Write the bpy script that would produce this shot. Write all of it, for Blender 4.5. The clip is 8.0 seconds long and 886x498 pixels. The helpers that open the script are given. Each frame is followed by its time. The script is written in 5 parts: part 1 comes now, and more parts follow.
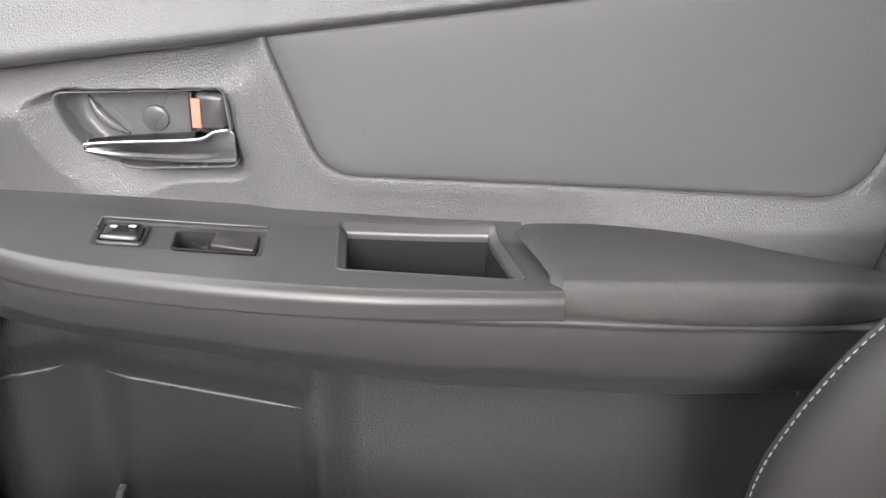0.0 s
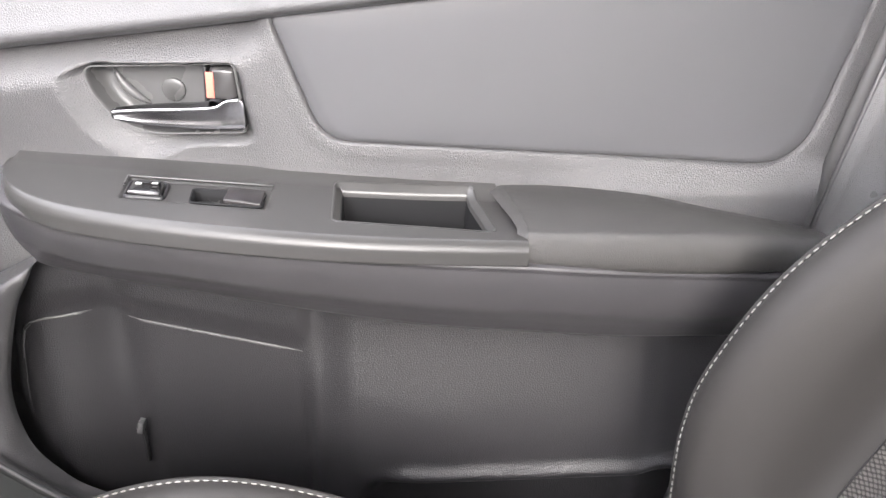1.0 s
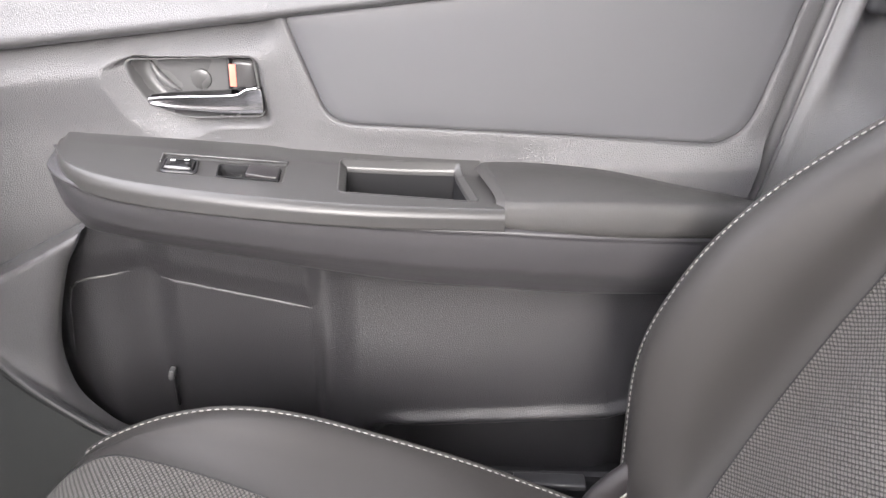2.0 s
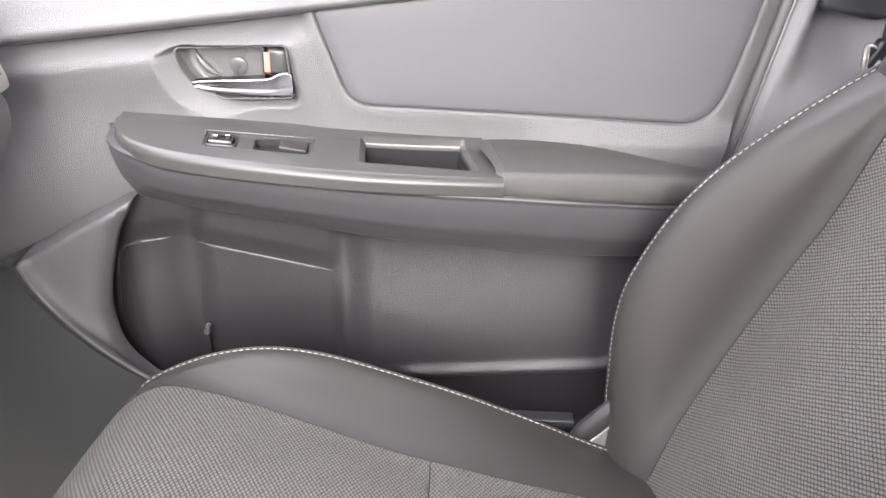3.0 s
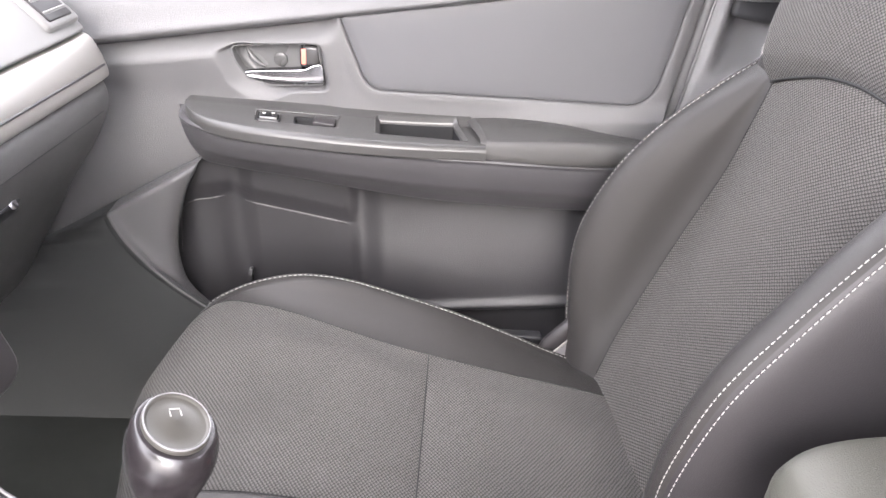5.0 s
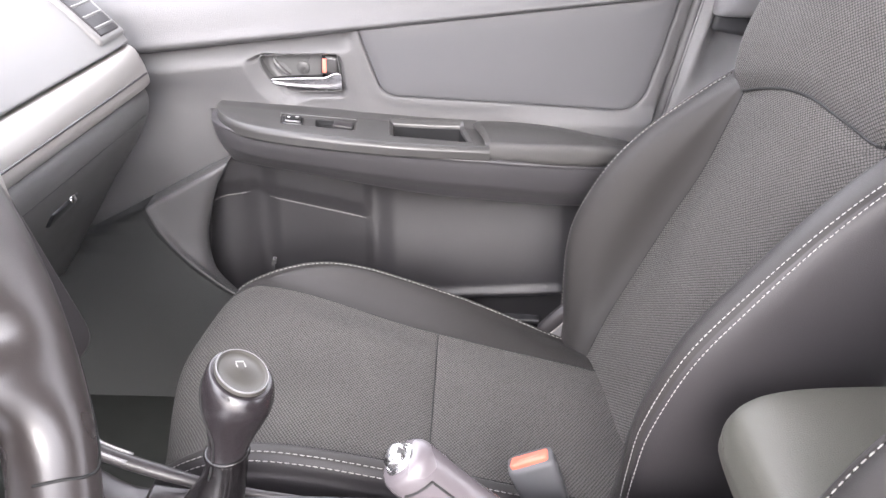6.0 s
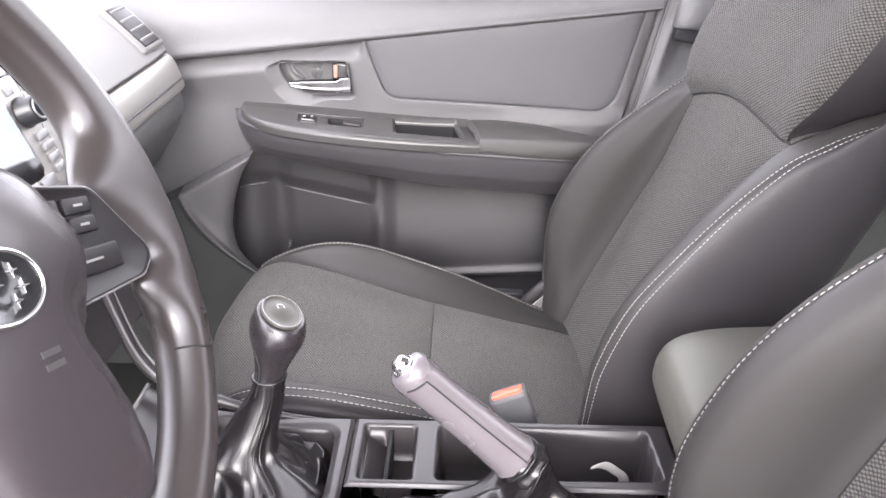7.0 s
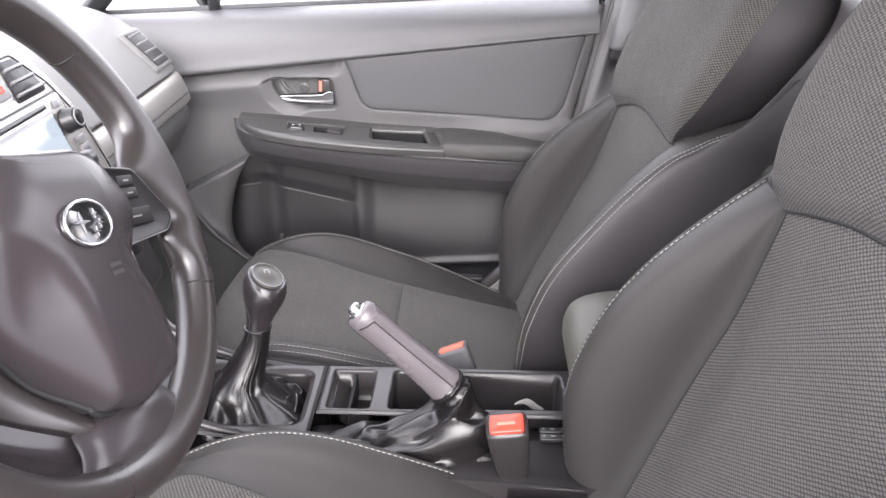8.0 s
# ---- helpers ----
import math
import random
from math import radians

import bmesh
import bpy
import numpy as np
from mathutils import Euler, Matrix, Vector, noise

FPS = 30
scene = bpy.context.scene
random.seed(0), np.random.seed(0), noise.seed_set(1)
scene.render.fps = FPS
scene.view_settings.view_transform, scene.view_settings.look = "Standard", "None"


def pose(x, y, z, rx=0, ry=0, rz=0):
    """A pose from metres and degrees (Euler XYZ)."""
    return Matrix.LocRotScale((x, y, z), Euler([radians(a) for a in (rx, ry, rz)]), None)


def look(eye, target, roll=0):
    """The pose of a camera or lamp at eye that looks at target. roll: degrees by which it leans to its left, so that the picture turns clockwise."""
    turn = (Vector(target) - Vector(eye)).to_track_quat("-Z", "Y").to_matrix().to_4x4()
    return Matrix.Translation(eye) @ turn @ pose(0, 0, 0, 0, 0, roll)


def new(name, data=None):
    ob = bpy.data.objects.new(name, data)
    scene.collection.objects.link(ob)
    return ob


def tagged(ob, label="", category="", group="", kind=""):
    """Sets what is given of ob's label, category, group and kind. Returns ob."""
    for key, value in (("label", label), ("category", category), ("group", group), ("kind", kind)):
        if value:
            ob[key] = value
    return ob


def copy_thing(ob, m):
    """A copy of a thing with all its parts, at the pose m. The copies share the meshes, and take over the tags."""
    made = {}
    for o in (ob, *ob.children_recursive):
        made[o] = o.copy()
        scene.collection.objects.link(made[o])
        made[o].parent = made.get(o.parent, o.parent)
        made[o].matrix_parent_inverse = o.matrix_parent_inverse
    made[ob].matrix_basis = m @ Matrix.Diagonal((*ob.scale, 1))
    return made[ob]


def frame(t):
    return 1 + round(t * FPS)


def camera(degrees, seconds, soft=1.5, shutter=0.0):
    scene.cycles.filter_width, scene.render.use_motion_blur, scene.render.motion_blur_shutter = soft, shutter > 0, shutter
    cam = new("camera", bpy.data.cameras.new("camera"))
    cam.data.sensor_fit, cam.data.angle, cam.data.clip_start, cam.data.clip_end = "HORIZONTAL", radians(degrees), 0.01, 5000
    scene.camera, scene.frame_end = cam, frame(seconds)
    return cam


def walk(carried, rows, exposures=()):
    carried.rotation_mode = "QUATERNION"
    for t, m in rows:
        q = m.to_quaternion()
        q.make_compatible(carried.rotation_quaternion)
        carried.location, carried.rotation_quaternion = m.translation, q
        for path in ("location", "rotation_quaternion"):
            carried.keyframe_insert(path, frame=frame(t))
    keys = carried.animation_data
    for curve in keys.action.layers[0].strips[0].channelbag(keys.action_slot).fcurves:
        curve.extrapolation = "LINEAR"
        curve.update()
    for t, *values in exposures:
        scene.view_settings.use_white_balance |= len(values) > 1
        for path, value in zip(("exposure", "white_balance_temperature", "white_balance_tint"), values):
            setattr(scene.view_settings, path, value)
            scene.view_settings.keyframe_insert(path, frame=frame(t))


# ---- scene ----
cam = camera(61.0, 8.0)
METRES, EYE, TILT, LEAN, TURN = 1.0, 0.75, -25.0, 0.0, 0.0
ROWS = [
    (0.0, 0.0, 0.0, 0.0, -0.0, 0.0, -0.0),
    (0.5, 0.0096, -0.0303, -0.0089, 0.14, -0.71, -0.24),
    (1.0, 0.0146, -0.0743, -0.0202, 0.1, -1.32, -0.37),
    (2.5, 0.0352, -0.22, -0.0412, 0.99, -2.95, -0.58),
    (3.0, 0.0301, -0.2716, -0.0613, 1.04, -2.75, -0.69),
    (3.5, 0.0333, -0.327, -0.0823, 1.02, -2.84, -0.7),
    (4.0, 0.0382, -0.3795, -0.0963, 1.02, -2.82, -0.76),
    (4.5, 0.0454, -0.4423, -0.1094, 1.17, -2.82, -0.85),
    (6.0, 0.0397, -0.6016, -0.1154, 1.53, -3.03, -1.01),
    (6.5, 0.0381, -0.6712, -0.1332, 1.53, -3.12, -1.05),
    (7.0, 0.0502, -0.7632, -0.1341, 1.49, -3.13, -1.04),
    (7.5, 0.0798, -0.8602, -0.1442, 1.52, -2.89, -1.03),
    (8.0, 0.116, -0.9598, -0.1603, 1.57, -2.37, -1.03),
]
walk(cam, [(t, pose(0, 0, EYE, TILT, LEAN, TURN) @ pose(METRES * x, METRES * y, METRES * z, 90 + pitch, roll, yaw)) for t, x, y, z, yaw, pitch, roll in ROWS],
     [(0.0, 2.48, 6450, 9), (0.5, 2.56, 6450, 9), (1.0, 2.92, 6450, 9), (2.5, 2.88, 6450, 10), (3.0, 3.10, 6450, 10), (4.0, 3.22, 6450, 11), (4.5, 3.13, 6450, 11), (6.0, 2.82, 6350, 12), (7.4, 2.81, 6350, 12), (8.0, 2.30, 6350, 12)])

# ---- world and light ----
world = bpy.data.worlds.new("overcast_sky")
scene.world = world
world.use_nodes = True
wn, wl = world.node_tree.nodes, world.node_tree.links
wn.clear()
sky = wn.new("ShaderNodeTexSky")
sky.sky_type = "NISHITA"
sky.sun_disc = False
sky.sun_elevation = radians(27)
sky.sun_rotation = radians(176)
sky.dust_density = 6.0
sky.air_density = 1.0
soften = wn.new("ShaderNodeMix")
soften.data_type = "RGBA"
soften.inputs[0].default_value = 0.88
soften.inputs[7].default_value = (9.0, 8.75, 9.25, 1)
wl.new(sky.outputs[0], soften.inputs[6])
bgd = wn.new("ShaderNodeBackground")
bgd.inputs[1].default_value = 0.15
wout = wn.new("ShaderNodeOutputWorld")
wl.new(soften.outputs[2], bgd.inputs[0])
wl.new(bgd.outputs[0], wout.inputs[0])

sun = new("sun", bpy.data.lights.new("sun", "SUN"))
sun.data.energy = 0.85
sun.data.angle = radians(35)
sun.data.color = (1.0, 0.98, 0.985)
sun.matrix_basis = look((0.2, -3.2, 1.65), (0, 0, 0))
EXPOSURE = 2.45
scene.view_settings.exposure = EXPOSURE

# ---- materials ----
def material(name, base, rough=0.5, metal=0.0, spec=0.5):
    m = bpy.data.materials.new(name)
    m.use_nodes = True
    b = m.node_tree.nodes["Principled BSDF"]
    b.inputs["Base Color"].default_value = (*base, 1)
    b.inputs["Roughness"].default_value = rough
    b.inputs["Metallic"].default_value = metal
    b.inputs["Specular IOR Level"].default_value = spec
    return m, m.node_tree.nodes, m.node_tree.links, b


def texco(nodes, kind="Object"):
    return nodes.new("ShaderNodeTexCoord").outputs[kind]


def noise_tex(nodes, links, vec, scale, detail=4.0, rough=0.55):
    n = nodes.new("ShaderNodeTexNoise")
    n.inputs["Scale"].default_value = scale
    n.inputs["Detail"].default_value = detail
    n.inputs["Roughness"].default_value = rough
    links.new(vec, n.inputs["Vector"])
    return n.outputs["Fac"]


def ramp(nodes, links, fac, lo, hi, a, b):
    r = nodes.new("ShaderNodeMapRange")
    r.inputs["From Min"].default_value = lo
    r.inputs["From Max"].default_value = hi
    r.inputs["To Min"].default_value = a
    r.inputs["To Max"].default_value = b
    links.new(fac, r.inputs["Value"])
    return r.outputs["Result"]


def mixcol(nodes, links, fac, a, b):
    m = nodes.new("ShaderNodeMix")
    m.data_type = "RGBA"
    m.inputs[6].default_value = (*a, 1)
    m.inputs[7].default_value = (*b, 1)
    links.new(fac, m.inputs[0])
    return m.outputs[2]


def bump(nodes, links, height, strength, distance, under=None):
    b = nodes.new("ShaderNodeBump")
    b.inputs["Strength"].default_value = strength
    b.inputs["Distance"].default_value = distance
    links.new(height, b.inputs["Height"])
    if under is not None:
        links.new(under, b.inputs["Normal"])
    return b.outputs["Normal"]


def calc(nodes, links, op, a, b):
    m = nodes.new("ShaderNodeMath")
    m.operation = op
    for i, v in enumerate((a, b)):
        if v is None:
            continue
        if isinstance(v, (int, float)):
            m.inputs[i].default_value = v
        else:
            links.new(v, m.inputs[i])
    return m.outputs[0]


def grained(name, base, rough, cell=420, depth=0.0006, strength=0.7, spread=0.08, spec=0.5):
    """Moulded vinyl or leather: cells with valleys between, soft mottling, scuffs in the gloss."""
    m, n, l, b = material(name, base, rough, spec=spec)
    v = texco(n)
    warp = n.new("ShaderNodeVectorMath")
    warp.operation = "MULTIPLY_ADD"
    nz = n.new("ShaderNodeTexNoise")
    nz.inputs["Scale"].default_value = cell * 0.35
    l.new(v, nz.inputs["Vector"])
    l.new(nz.outputs["Color"], warp.inputs[0])
    warp.inputs[1].default_value = (1.1 / cell,) * 3
    l.new(v, warp.inputs[2])
    vor = n.new("ShaderNodeTexVoronoi")
    vor.feature = "DISTANCE_TO_EDGE"
    vor.inputs["Scale"].default_value = cell
    l.new(warp.outputs[0], vor.inputs["Vector"])
    cells = calc(n, l, "POWER", ramp(n, l, vor.outputs["Distance"], 0.0, 0.42, 0.0, 1.0), 0.7)
    fine = noise_tex(n, l, v, cell * 3.0, 2)
    height = calc(n, l, "ADD", cells, calc(n, l, "MULTIPLY", fine, 0.18))
    large = noise_tex(n, l, v, 9.0, 5)
    l.new(bump(n, l, height, strength, depth), b.inputs["Normal"])
    lo = tuple(c * (1 - spread) for c in base)
    hi = tuple(c * (1 + spread) for c in base)
    l.new(mixcol(n, l, large, lo, hi), b.inputs["Base Color"])
    smear = noise_tex(n, l, v, 18.0, 3, 0.5)
    l.new(ramp(n, l, smear, 0.05, 0.95, rough - 0.05, rough + 0.055), b.inputs["Roughness"])
    return m


def satin(name, base, rough, metal=0.0, spread=0.12, grain=1500, strength=0.12, spec=0.5):
    """Smooth moulded plastic with a fine texture, light dust and wear."""
    m, n, l, b = material(name, base, rough, metal, spec)
    v = texco(n)
    large = noise_tex(n, l, v, 14.0, 4, 0.5)
    fine = noise_tex(n, l, v, grain, 2)
    l.new(mixcol(n, l, large, tuple(c * (1 - spread) for c in base), tuple(c * (1 + spread) for c in base)), b.inputs["Base Color"])
    l.new(bump(n, l, fine, strength, 0.0003), b.inputs["Normal"])
    l.new(ramp(n, l, noise_tex(n, l, v, 22.0, 3, 0.5), 0.05, 0.95, max(0.03, rough - 0.04), rough + 0.045), b.inputs["Roughness"])
    return m


def mesh_cloth(name, dark, light, pitch=0.0050, rough=0.85):
    """Woven sports mesh: staggered rows of raised knots over a dark ground."""
    m, n, l, b = material(name, light, rough, spec=0.25)
    b.inputs["Sheen Weight"].default_value = 0.05
    b.inputs["Sheen Roughness"].default_value = 0.45
    uv = n.new("ShaderNodeUVMap").outputs[0]
    sep = n.new("ShaderNodeSeparateXYZ")
    l.new(uv, sep.inputs[0])
    k = 2 * math.pi / pitch
    loose = noise_tex(n, l, texco(n), 260.0, 3)
    across = calc(n, l, "ADD", calc(n, l, "MULTIPLY", sep.outputs[0], k * 0.46), calc(n, l, "MULTIPLY", loose, 1.7))
    along = calc(n, l, "ADD", calc(n, l, "MULTIPLY", sep.outputs[1], k * 0.66), calc(n, l, "MULTIPLY", loose, 1.1))
    su = calc(n, l, "SINE", calc(n, l, "ADD", across, along), None)
    sv = calc(n, l, "SINE", calc(n, l, "SUBTRACT", across, along), None)
    prod = calc(n, l, "MULTIPLY", su, sv)
    knot = ramp(n, l, calc(n, l, "ABSOLUTE", prod, None), 0.06, 0.72, 0.0, 1.0)
    large = noise_tex(n, l, texco(n), 11.0, 5)
    thread = noise_tex(n, l, texco(n), 900.0, 2)
    lit = mixcol(n, l, large, tuple(c * 0.8 for c in light), tuple(c * 1.2 for c in light))
    mix = n.new("ShaderNodeMix")
    mix.data_type = "RGBA"
    mix.inputs[6].default_value = (*dark, 1)
    l.new(lit, mix.inputs[7])
    l.new(knot, mix.inputs[0])
    l.new(mix.outputs[2], b.inputs["Base Color"])
    height = calc(n, l, "ADD", knot, calc(n, l, "MULTIPLY", thread, 0.35))
    l.new(bump(n, l, height, 0.8, 0.0011), b.inputs["Normal"])
    return m


# Upper door greys lie well above the lower plastic, carrying its brighter light.
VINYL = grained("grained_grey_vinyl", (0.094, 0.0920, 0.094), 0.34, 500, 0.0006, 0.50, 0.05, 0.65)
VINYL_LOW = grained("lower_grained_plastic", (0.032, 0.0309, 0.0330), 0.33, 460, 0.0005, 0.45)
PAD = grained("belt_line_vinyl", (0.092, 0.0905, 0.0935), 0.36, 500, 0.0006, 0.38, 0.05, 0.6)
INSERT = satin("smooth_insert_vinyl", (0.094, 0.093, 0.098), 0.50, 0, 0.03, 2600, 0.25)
ARM_LEATHER = grained("armrest_leather", (0.056, 0.0540, 0.0525), 0.36, 800, 0.0004, 0.6)
TRIM = satin("satin_armrest_plastic", (0.055, 0.0535, 0.0525), 0.33, 0, 0.03, 1800, 0.15)
BLACK = satin("black_plastic", (0.020, 0.020, 0.022), 0.34, 0, 0.15)
GLOSS = satin("gloss_black_plastic", (0.015, 0.015, 0.016), 0.16, 0, 0.1, 900, 0.02)
TAB = satin("glossy_grey_plastic", (0.060, 0.058, 0.058), 0.16, 0, 0.05, 900, 0.02)
CUP = satin("handle_cup_plastic", (0.105, 0.104, 0.104), 0.27, 0, 0.03)
SEAL = satin("grey_seal_rubber", (0.135, 0.133, 0.136), 0.42, 0, 0.08)
RUBBER = satin("door_seal_rubber", (0.05, 0.05, 0.053), 0.55, 0, 0.15)
# Chrome with the dark cabin it mirrors put into its base colour.
CHROME_SHADED = satin("chrome_dark_reflection", (0.21, 0.207, 0.215), 0.20, 1.0, 0.03, 600, 0.03)
CHROME = satin("chrome", (0.75, 0.75, 0.76), 0.22, 1.0, 0.03, 600, 0.03)
SILVER = satin("silver_paint", (0.36, 0.345, 0.325), 0.38, 0.7, 0.04, 1500, 0.08)
SILVER_DARK = satin("dark_silver_paint", (0.24, 0.235, 0.24), 0.38, 0.4, 0.06, 1500, 0.08)
RED = satin("red_plastic", (0.75, 0.06, 0.035), 0.35, 0, 0.08)
RED_SOFT = satin("pale_red_plastic", (0.80, 0.17, 0.11), 0.4, 0, 0.08)
RED_PALE = satin("faded_red_paint", (0.80, 0.22, 0.16), 0.45, 0, 0.08)
WHITE = satin("white_marking", (0.8, 0.8, 0.78), 0.5, 0, 0.04)
THREAD = satin("off_white_thread", (0.33, 0.32, 0.305), 0.7, 0, 0.1, 1200, 0.5)
SEAT_LEATHER = grained("charcoal_seat_leather", (0.037, 0.0347, 0.0335), 0.48, 900, 0.0002, 0.3, 0.06, 0.28)
SEAT_SIDE = grained("dark_seat_side_vinyl", (0.034, 0.0312, 0.0330), 0.46, 600, 0.0003, 0.4, 0.06, 0.4)
CLOTH = mesh_cloth("woven_mesh_cloth", (0.036, 0.0342, 0.0325), (0.126, 0.1190, 0.1120))
CONSOLE = satin("console_plastic", (0.030, 0.0272, 0.0284), 0.33, 0, 0.05, 1600, 0.2)
BIN = satin("bin_liner_plastic", (0.018, 0.018, 0.019), 0.7, 0, 0.08, 1500, 0.12, 0.15)
BOOT = grained("soft_boot_leather", (0.0085, 0.0074, 0.0080), 0.24, 900, 0.0002, 0.25, 0.1, 0.55)
GRIP = grained("worn_grip_leather", (0.022, 0.0185, 0.0205), 0.22, 900, 0.0002, 0.2, 0.1, 0.85)
BRAKE_GRIP = grained("pale_grip_leather", (0.115, 0.102, 0.110), 0.26, 900, 0.0002, 0.2, 0.1, 0.8)
WHEEL = grained("steering_wheel_leather", (0.030, 0.0248, 0.0242), 0.29, 1100, 0.0002, 0.12, 0.06, 0.85)
HUB = satin("steering_hub_plastic", (0.039, 0.0333, 0.0358), 0.25, 0, 0.02, 1400, 0.05)
DASH = grained("dash_soft_plastic", (0.145, 0.142, 0.138), 0.46, 700, 0.0003, 0.45, 0.05)
# Darker copy of the dash plastic: shade below the strip is in the colour.
DASH_SHADED = grained("shaded_dash_plastic", (0.095, 0.093, 0.092), 0.44, 700, 0.0003, 0.45, 0.05)
LID = grained("console_lid_leather", (0.085, 0.083, 0.070), 0.48, 600, 0.0003, 0.4)
CARPET = grained("carpet", (0.072, 0.077, 0.073), 0.92, 900, 0.0012, 0.9, 0.32, 0.15)
LINING = grained("side_lining_felt", (0.055, 0.0575, 0.0575), 0.62, 900, 0.0006, 0.6, 0.15, 0.3)
LINER = grained("headliner_cloth", (0.48, 0.47, 0.45), 0.95, 800, 0.0004, 0.4, 0.06, 0.1)
PILLAR = grained("pillar_trim", (0.185, 0.180, 0.183), 0.30, 720, 0.0004, 0.6, 0.05, 0.8)
SCREEN, sn_, sl_, sb_ = material("radio_screen", (0.02, 0.025, 0.03), 0.12)
sb_.inputs["Emission Color"].default_value = (0.72, 0.80, 0.90, 1)
sb_.inputs["Emission Strength"].default_value = 0.18
GLASS, gn_, gl_, gb_ = material("window_glass", (0.95, 0.97, 0.96), 0.02)
gb_.inputs["Transmission Weight"].default_value = 1.0
gb_.inputs["IOR"].default_value = 1.1
CONCRETE = grained("grey_asphalt", (0.30, 0.30, 0.30), 0.9, 60, 0.002, 0.5, 0.12)

CAP = satin("dull_cap_metal", (0.060, 0.056, 0.049), 0.42, 0.1, 0.08, 700, 0.3)
SHELL = satin("door_shell_primer", (0.10, 0.10, 0.105), 0.5, 0, 0.1)
BOLSTER = grained("bolster_vinyl", (0.060, 0.0575, 0.061), 0.31, 800, 0.0002, 0.3)
SEAM = satin("dark_seam_fold", (0.012, 0.012, 0.012), 0.7, 0, 0.05)
POD = satin("matt_black_plastic", (0.014, 0.0125, 0.0135), 0.42, 0, 0.05, 1500, 0.1, 0.35)

# ---- building helpers ----
BASES = {}


def thing(name, base, label, category, group="", kind=""):
    ob = new(name)
    ob.empty_display_size = 0.05
    ob.matrix_basis = Matrix.Translation(base)
    BASES[name] = Vector(base)
    return tagged(ob, label, category, group, kind)


def as_mesh(shape, name):
    if isinstance(shape, bmesh.types.BMesh):
        me = bpy.data.meshes.new(name)
        bmesh.ops.recalc_face_normals(shape, faces=shape.faces[:])
        shape.to_mesh(me)
        shape.free()
        return me
    return shape


def part(name, shape, mat, parent=None, label="", smooth=True):
    me = as_mesh(shape, name)
    me.materials.clear()
    me.materials.append(mat)
    if smooth:
        me.polygons.foreach_set("use_smooth", [True] * len(me.polygons))
    ob = new(name, me)
    if parent is not None:
        ob.parent = parent
        if parent.type == "EMPTY":
            ob.matrix_parent_inverse = parent.matrix_basis.inverted()
    if label:
        ob["label"] = label
    return ob


def structure(name, shape, mat, label, category, smooth=False):
    return tagged(part(name, shape, mat, None, label, smooth), label, category, "", "structure")


def curve_pts(pts, per=8, closed=False):
    """Catmull-Rom through control points, per samples a span; control k lands on sample k * per."""
    p = np.array(pts, float)
    n = len(p)
    out = []
    for i in range(n if closed else n - 1):
        if closed:
            a, b, c, d = p[(i - 1) % n], p[i], p[(i + 1) % n], p[(i + 2) % n]
        else:
            b, c = p[i], p[i + 1]
            a = p[i - 1] if i else 2 * b - c
            d = p[i + 2] if i + 2 < n else 2 * c - b
        for k in range(per):
            t = k / per
            out.append(0.5 * (2 * b + (c - a) * t + (2 * a - 5 * b + 4 * c - d) * t * t + (3 * b - a - 3 * c + d) * t ** 3))
    if not closed:
        out.append(p[-1])
    return np.array(out)


def loft(sections, per_v=8, per_u=6, closed=False):
    """Point grid: along the sections (first index), round each section (second)."""
    rows = np.array([curve_pts(s, per_v, closed) for s in sections])
    return np.stack([curve_pts(rows[:, j], per_u) for j in range(rows.shape[1])], axis=1)


def grid_mesh(P, wrap=False, cap=False):
    """A mesh over a grid of points, with texture coordinates in metres."""
    P = np.asarray(P, float)
    nu, nv = P.shape[:2]
    m = nv if wrap else nv - 1
    i, j = np.meshgrid(np.arange(nu - 1), np.arange(m), indexing="ij")
    j2 = (j + 1) % nv
    faces = np.stack([i * nv + j, (i + 1) * nv + j, (i + 1) * nv + j2, i * nv + j2], -1).reshape(-1, 4).tolist()
    uu = np.zeros((nu, nv))
    uu[1:] = np.cumsum(np.linalg.norm(np.diff(P, axis=0), axis=2), axis=0)
    uu = np.repeat(uu.mean(axis=1, keepdims=True), nv, axis=1)
    vv = np.zeros((nu, nv))
    vv[:, 1:] = np.cumsum(np.linalg.norm(np.diff(P, axis=1), axis=2), axis=1)
    vv -= vv[:, nv // 2:nv // 2 + 1]
    if cap:
        faces.append(list(range(nv)))
        faces.append([(nu - 1) * nv + k for k in range(nv)][::-1])
    me = bpy.data.meshes.new("grid")
    me.from_pydata(P.reshape(-1, 3).tolist(), [], faces)
    uvl = me.uv_layers.new(name="UVMap")
    idx = np.zeros(len(me.loops), dtype=int)
    me.loops.foreach_get("vertex_index", idx)
    uv = np.stack([vv.ravel()[idx], uu.ravel()[idx]], -1)
    uvl.data.foreach_set("uv", uv.ravel())
    me.update()
    return me


def tube(path, radius, sides=12, closed=False, squash=1.0, cap=True):
    """A round bar along a path; radius a number or one a point."""
    p = np.array(path, float)
    n = len(p)
    r = np.full(n, radius, float) if np.isscalar(radius) else np.array(radius, float)
    if closed:
        tan = np.roll(p, -1, 0) - np.roll(p, 1, 0)
    else:
        tan = np.gradient(p, axis=0)
    tan /= np.linalg.norm(tan, axis=1, keepdims=True) + 1e-12
    side = np.cross(tan[0], (0, 0, 1) if abs(tan[0][2]) < 0.9 else (1, 0, 0))
    rings = []
    for k in range(n):
        side = side - tan[k] * (side @ tan[k])
        side /= np.linalg.norm(side) + 1e-12
        up = np.cross(side, tan[k])
        ang = np.linspace(0, 2 * np.pi, sides, endpoint=False)
        rings.append(p[k] + r[k] * (np.outer(np.cos(ang), side) + squash * np.outer(np.sin(ang), up)))
    P = np.array(rings)
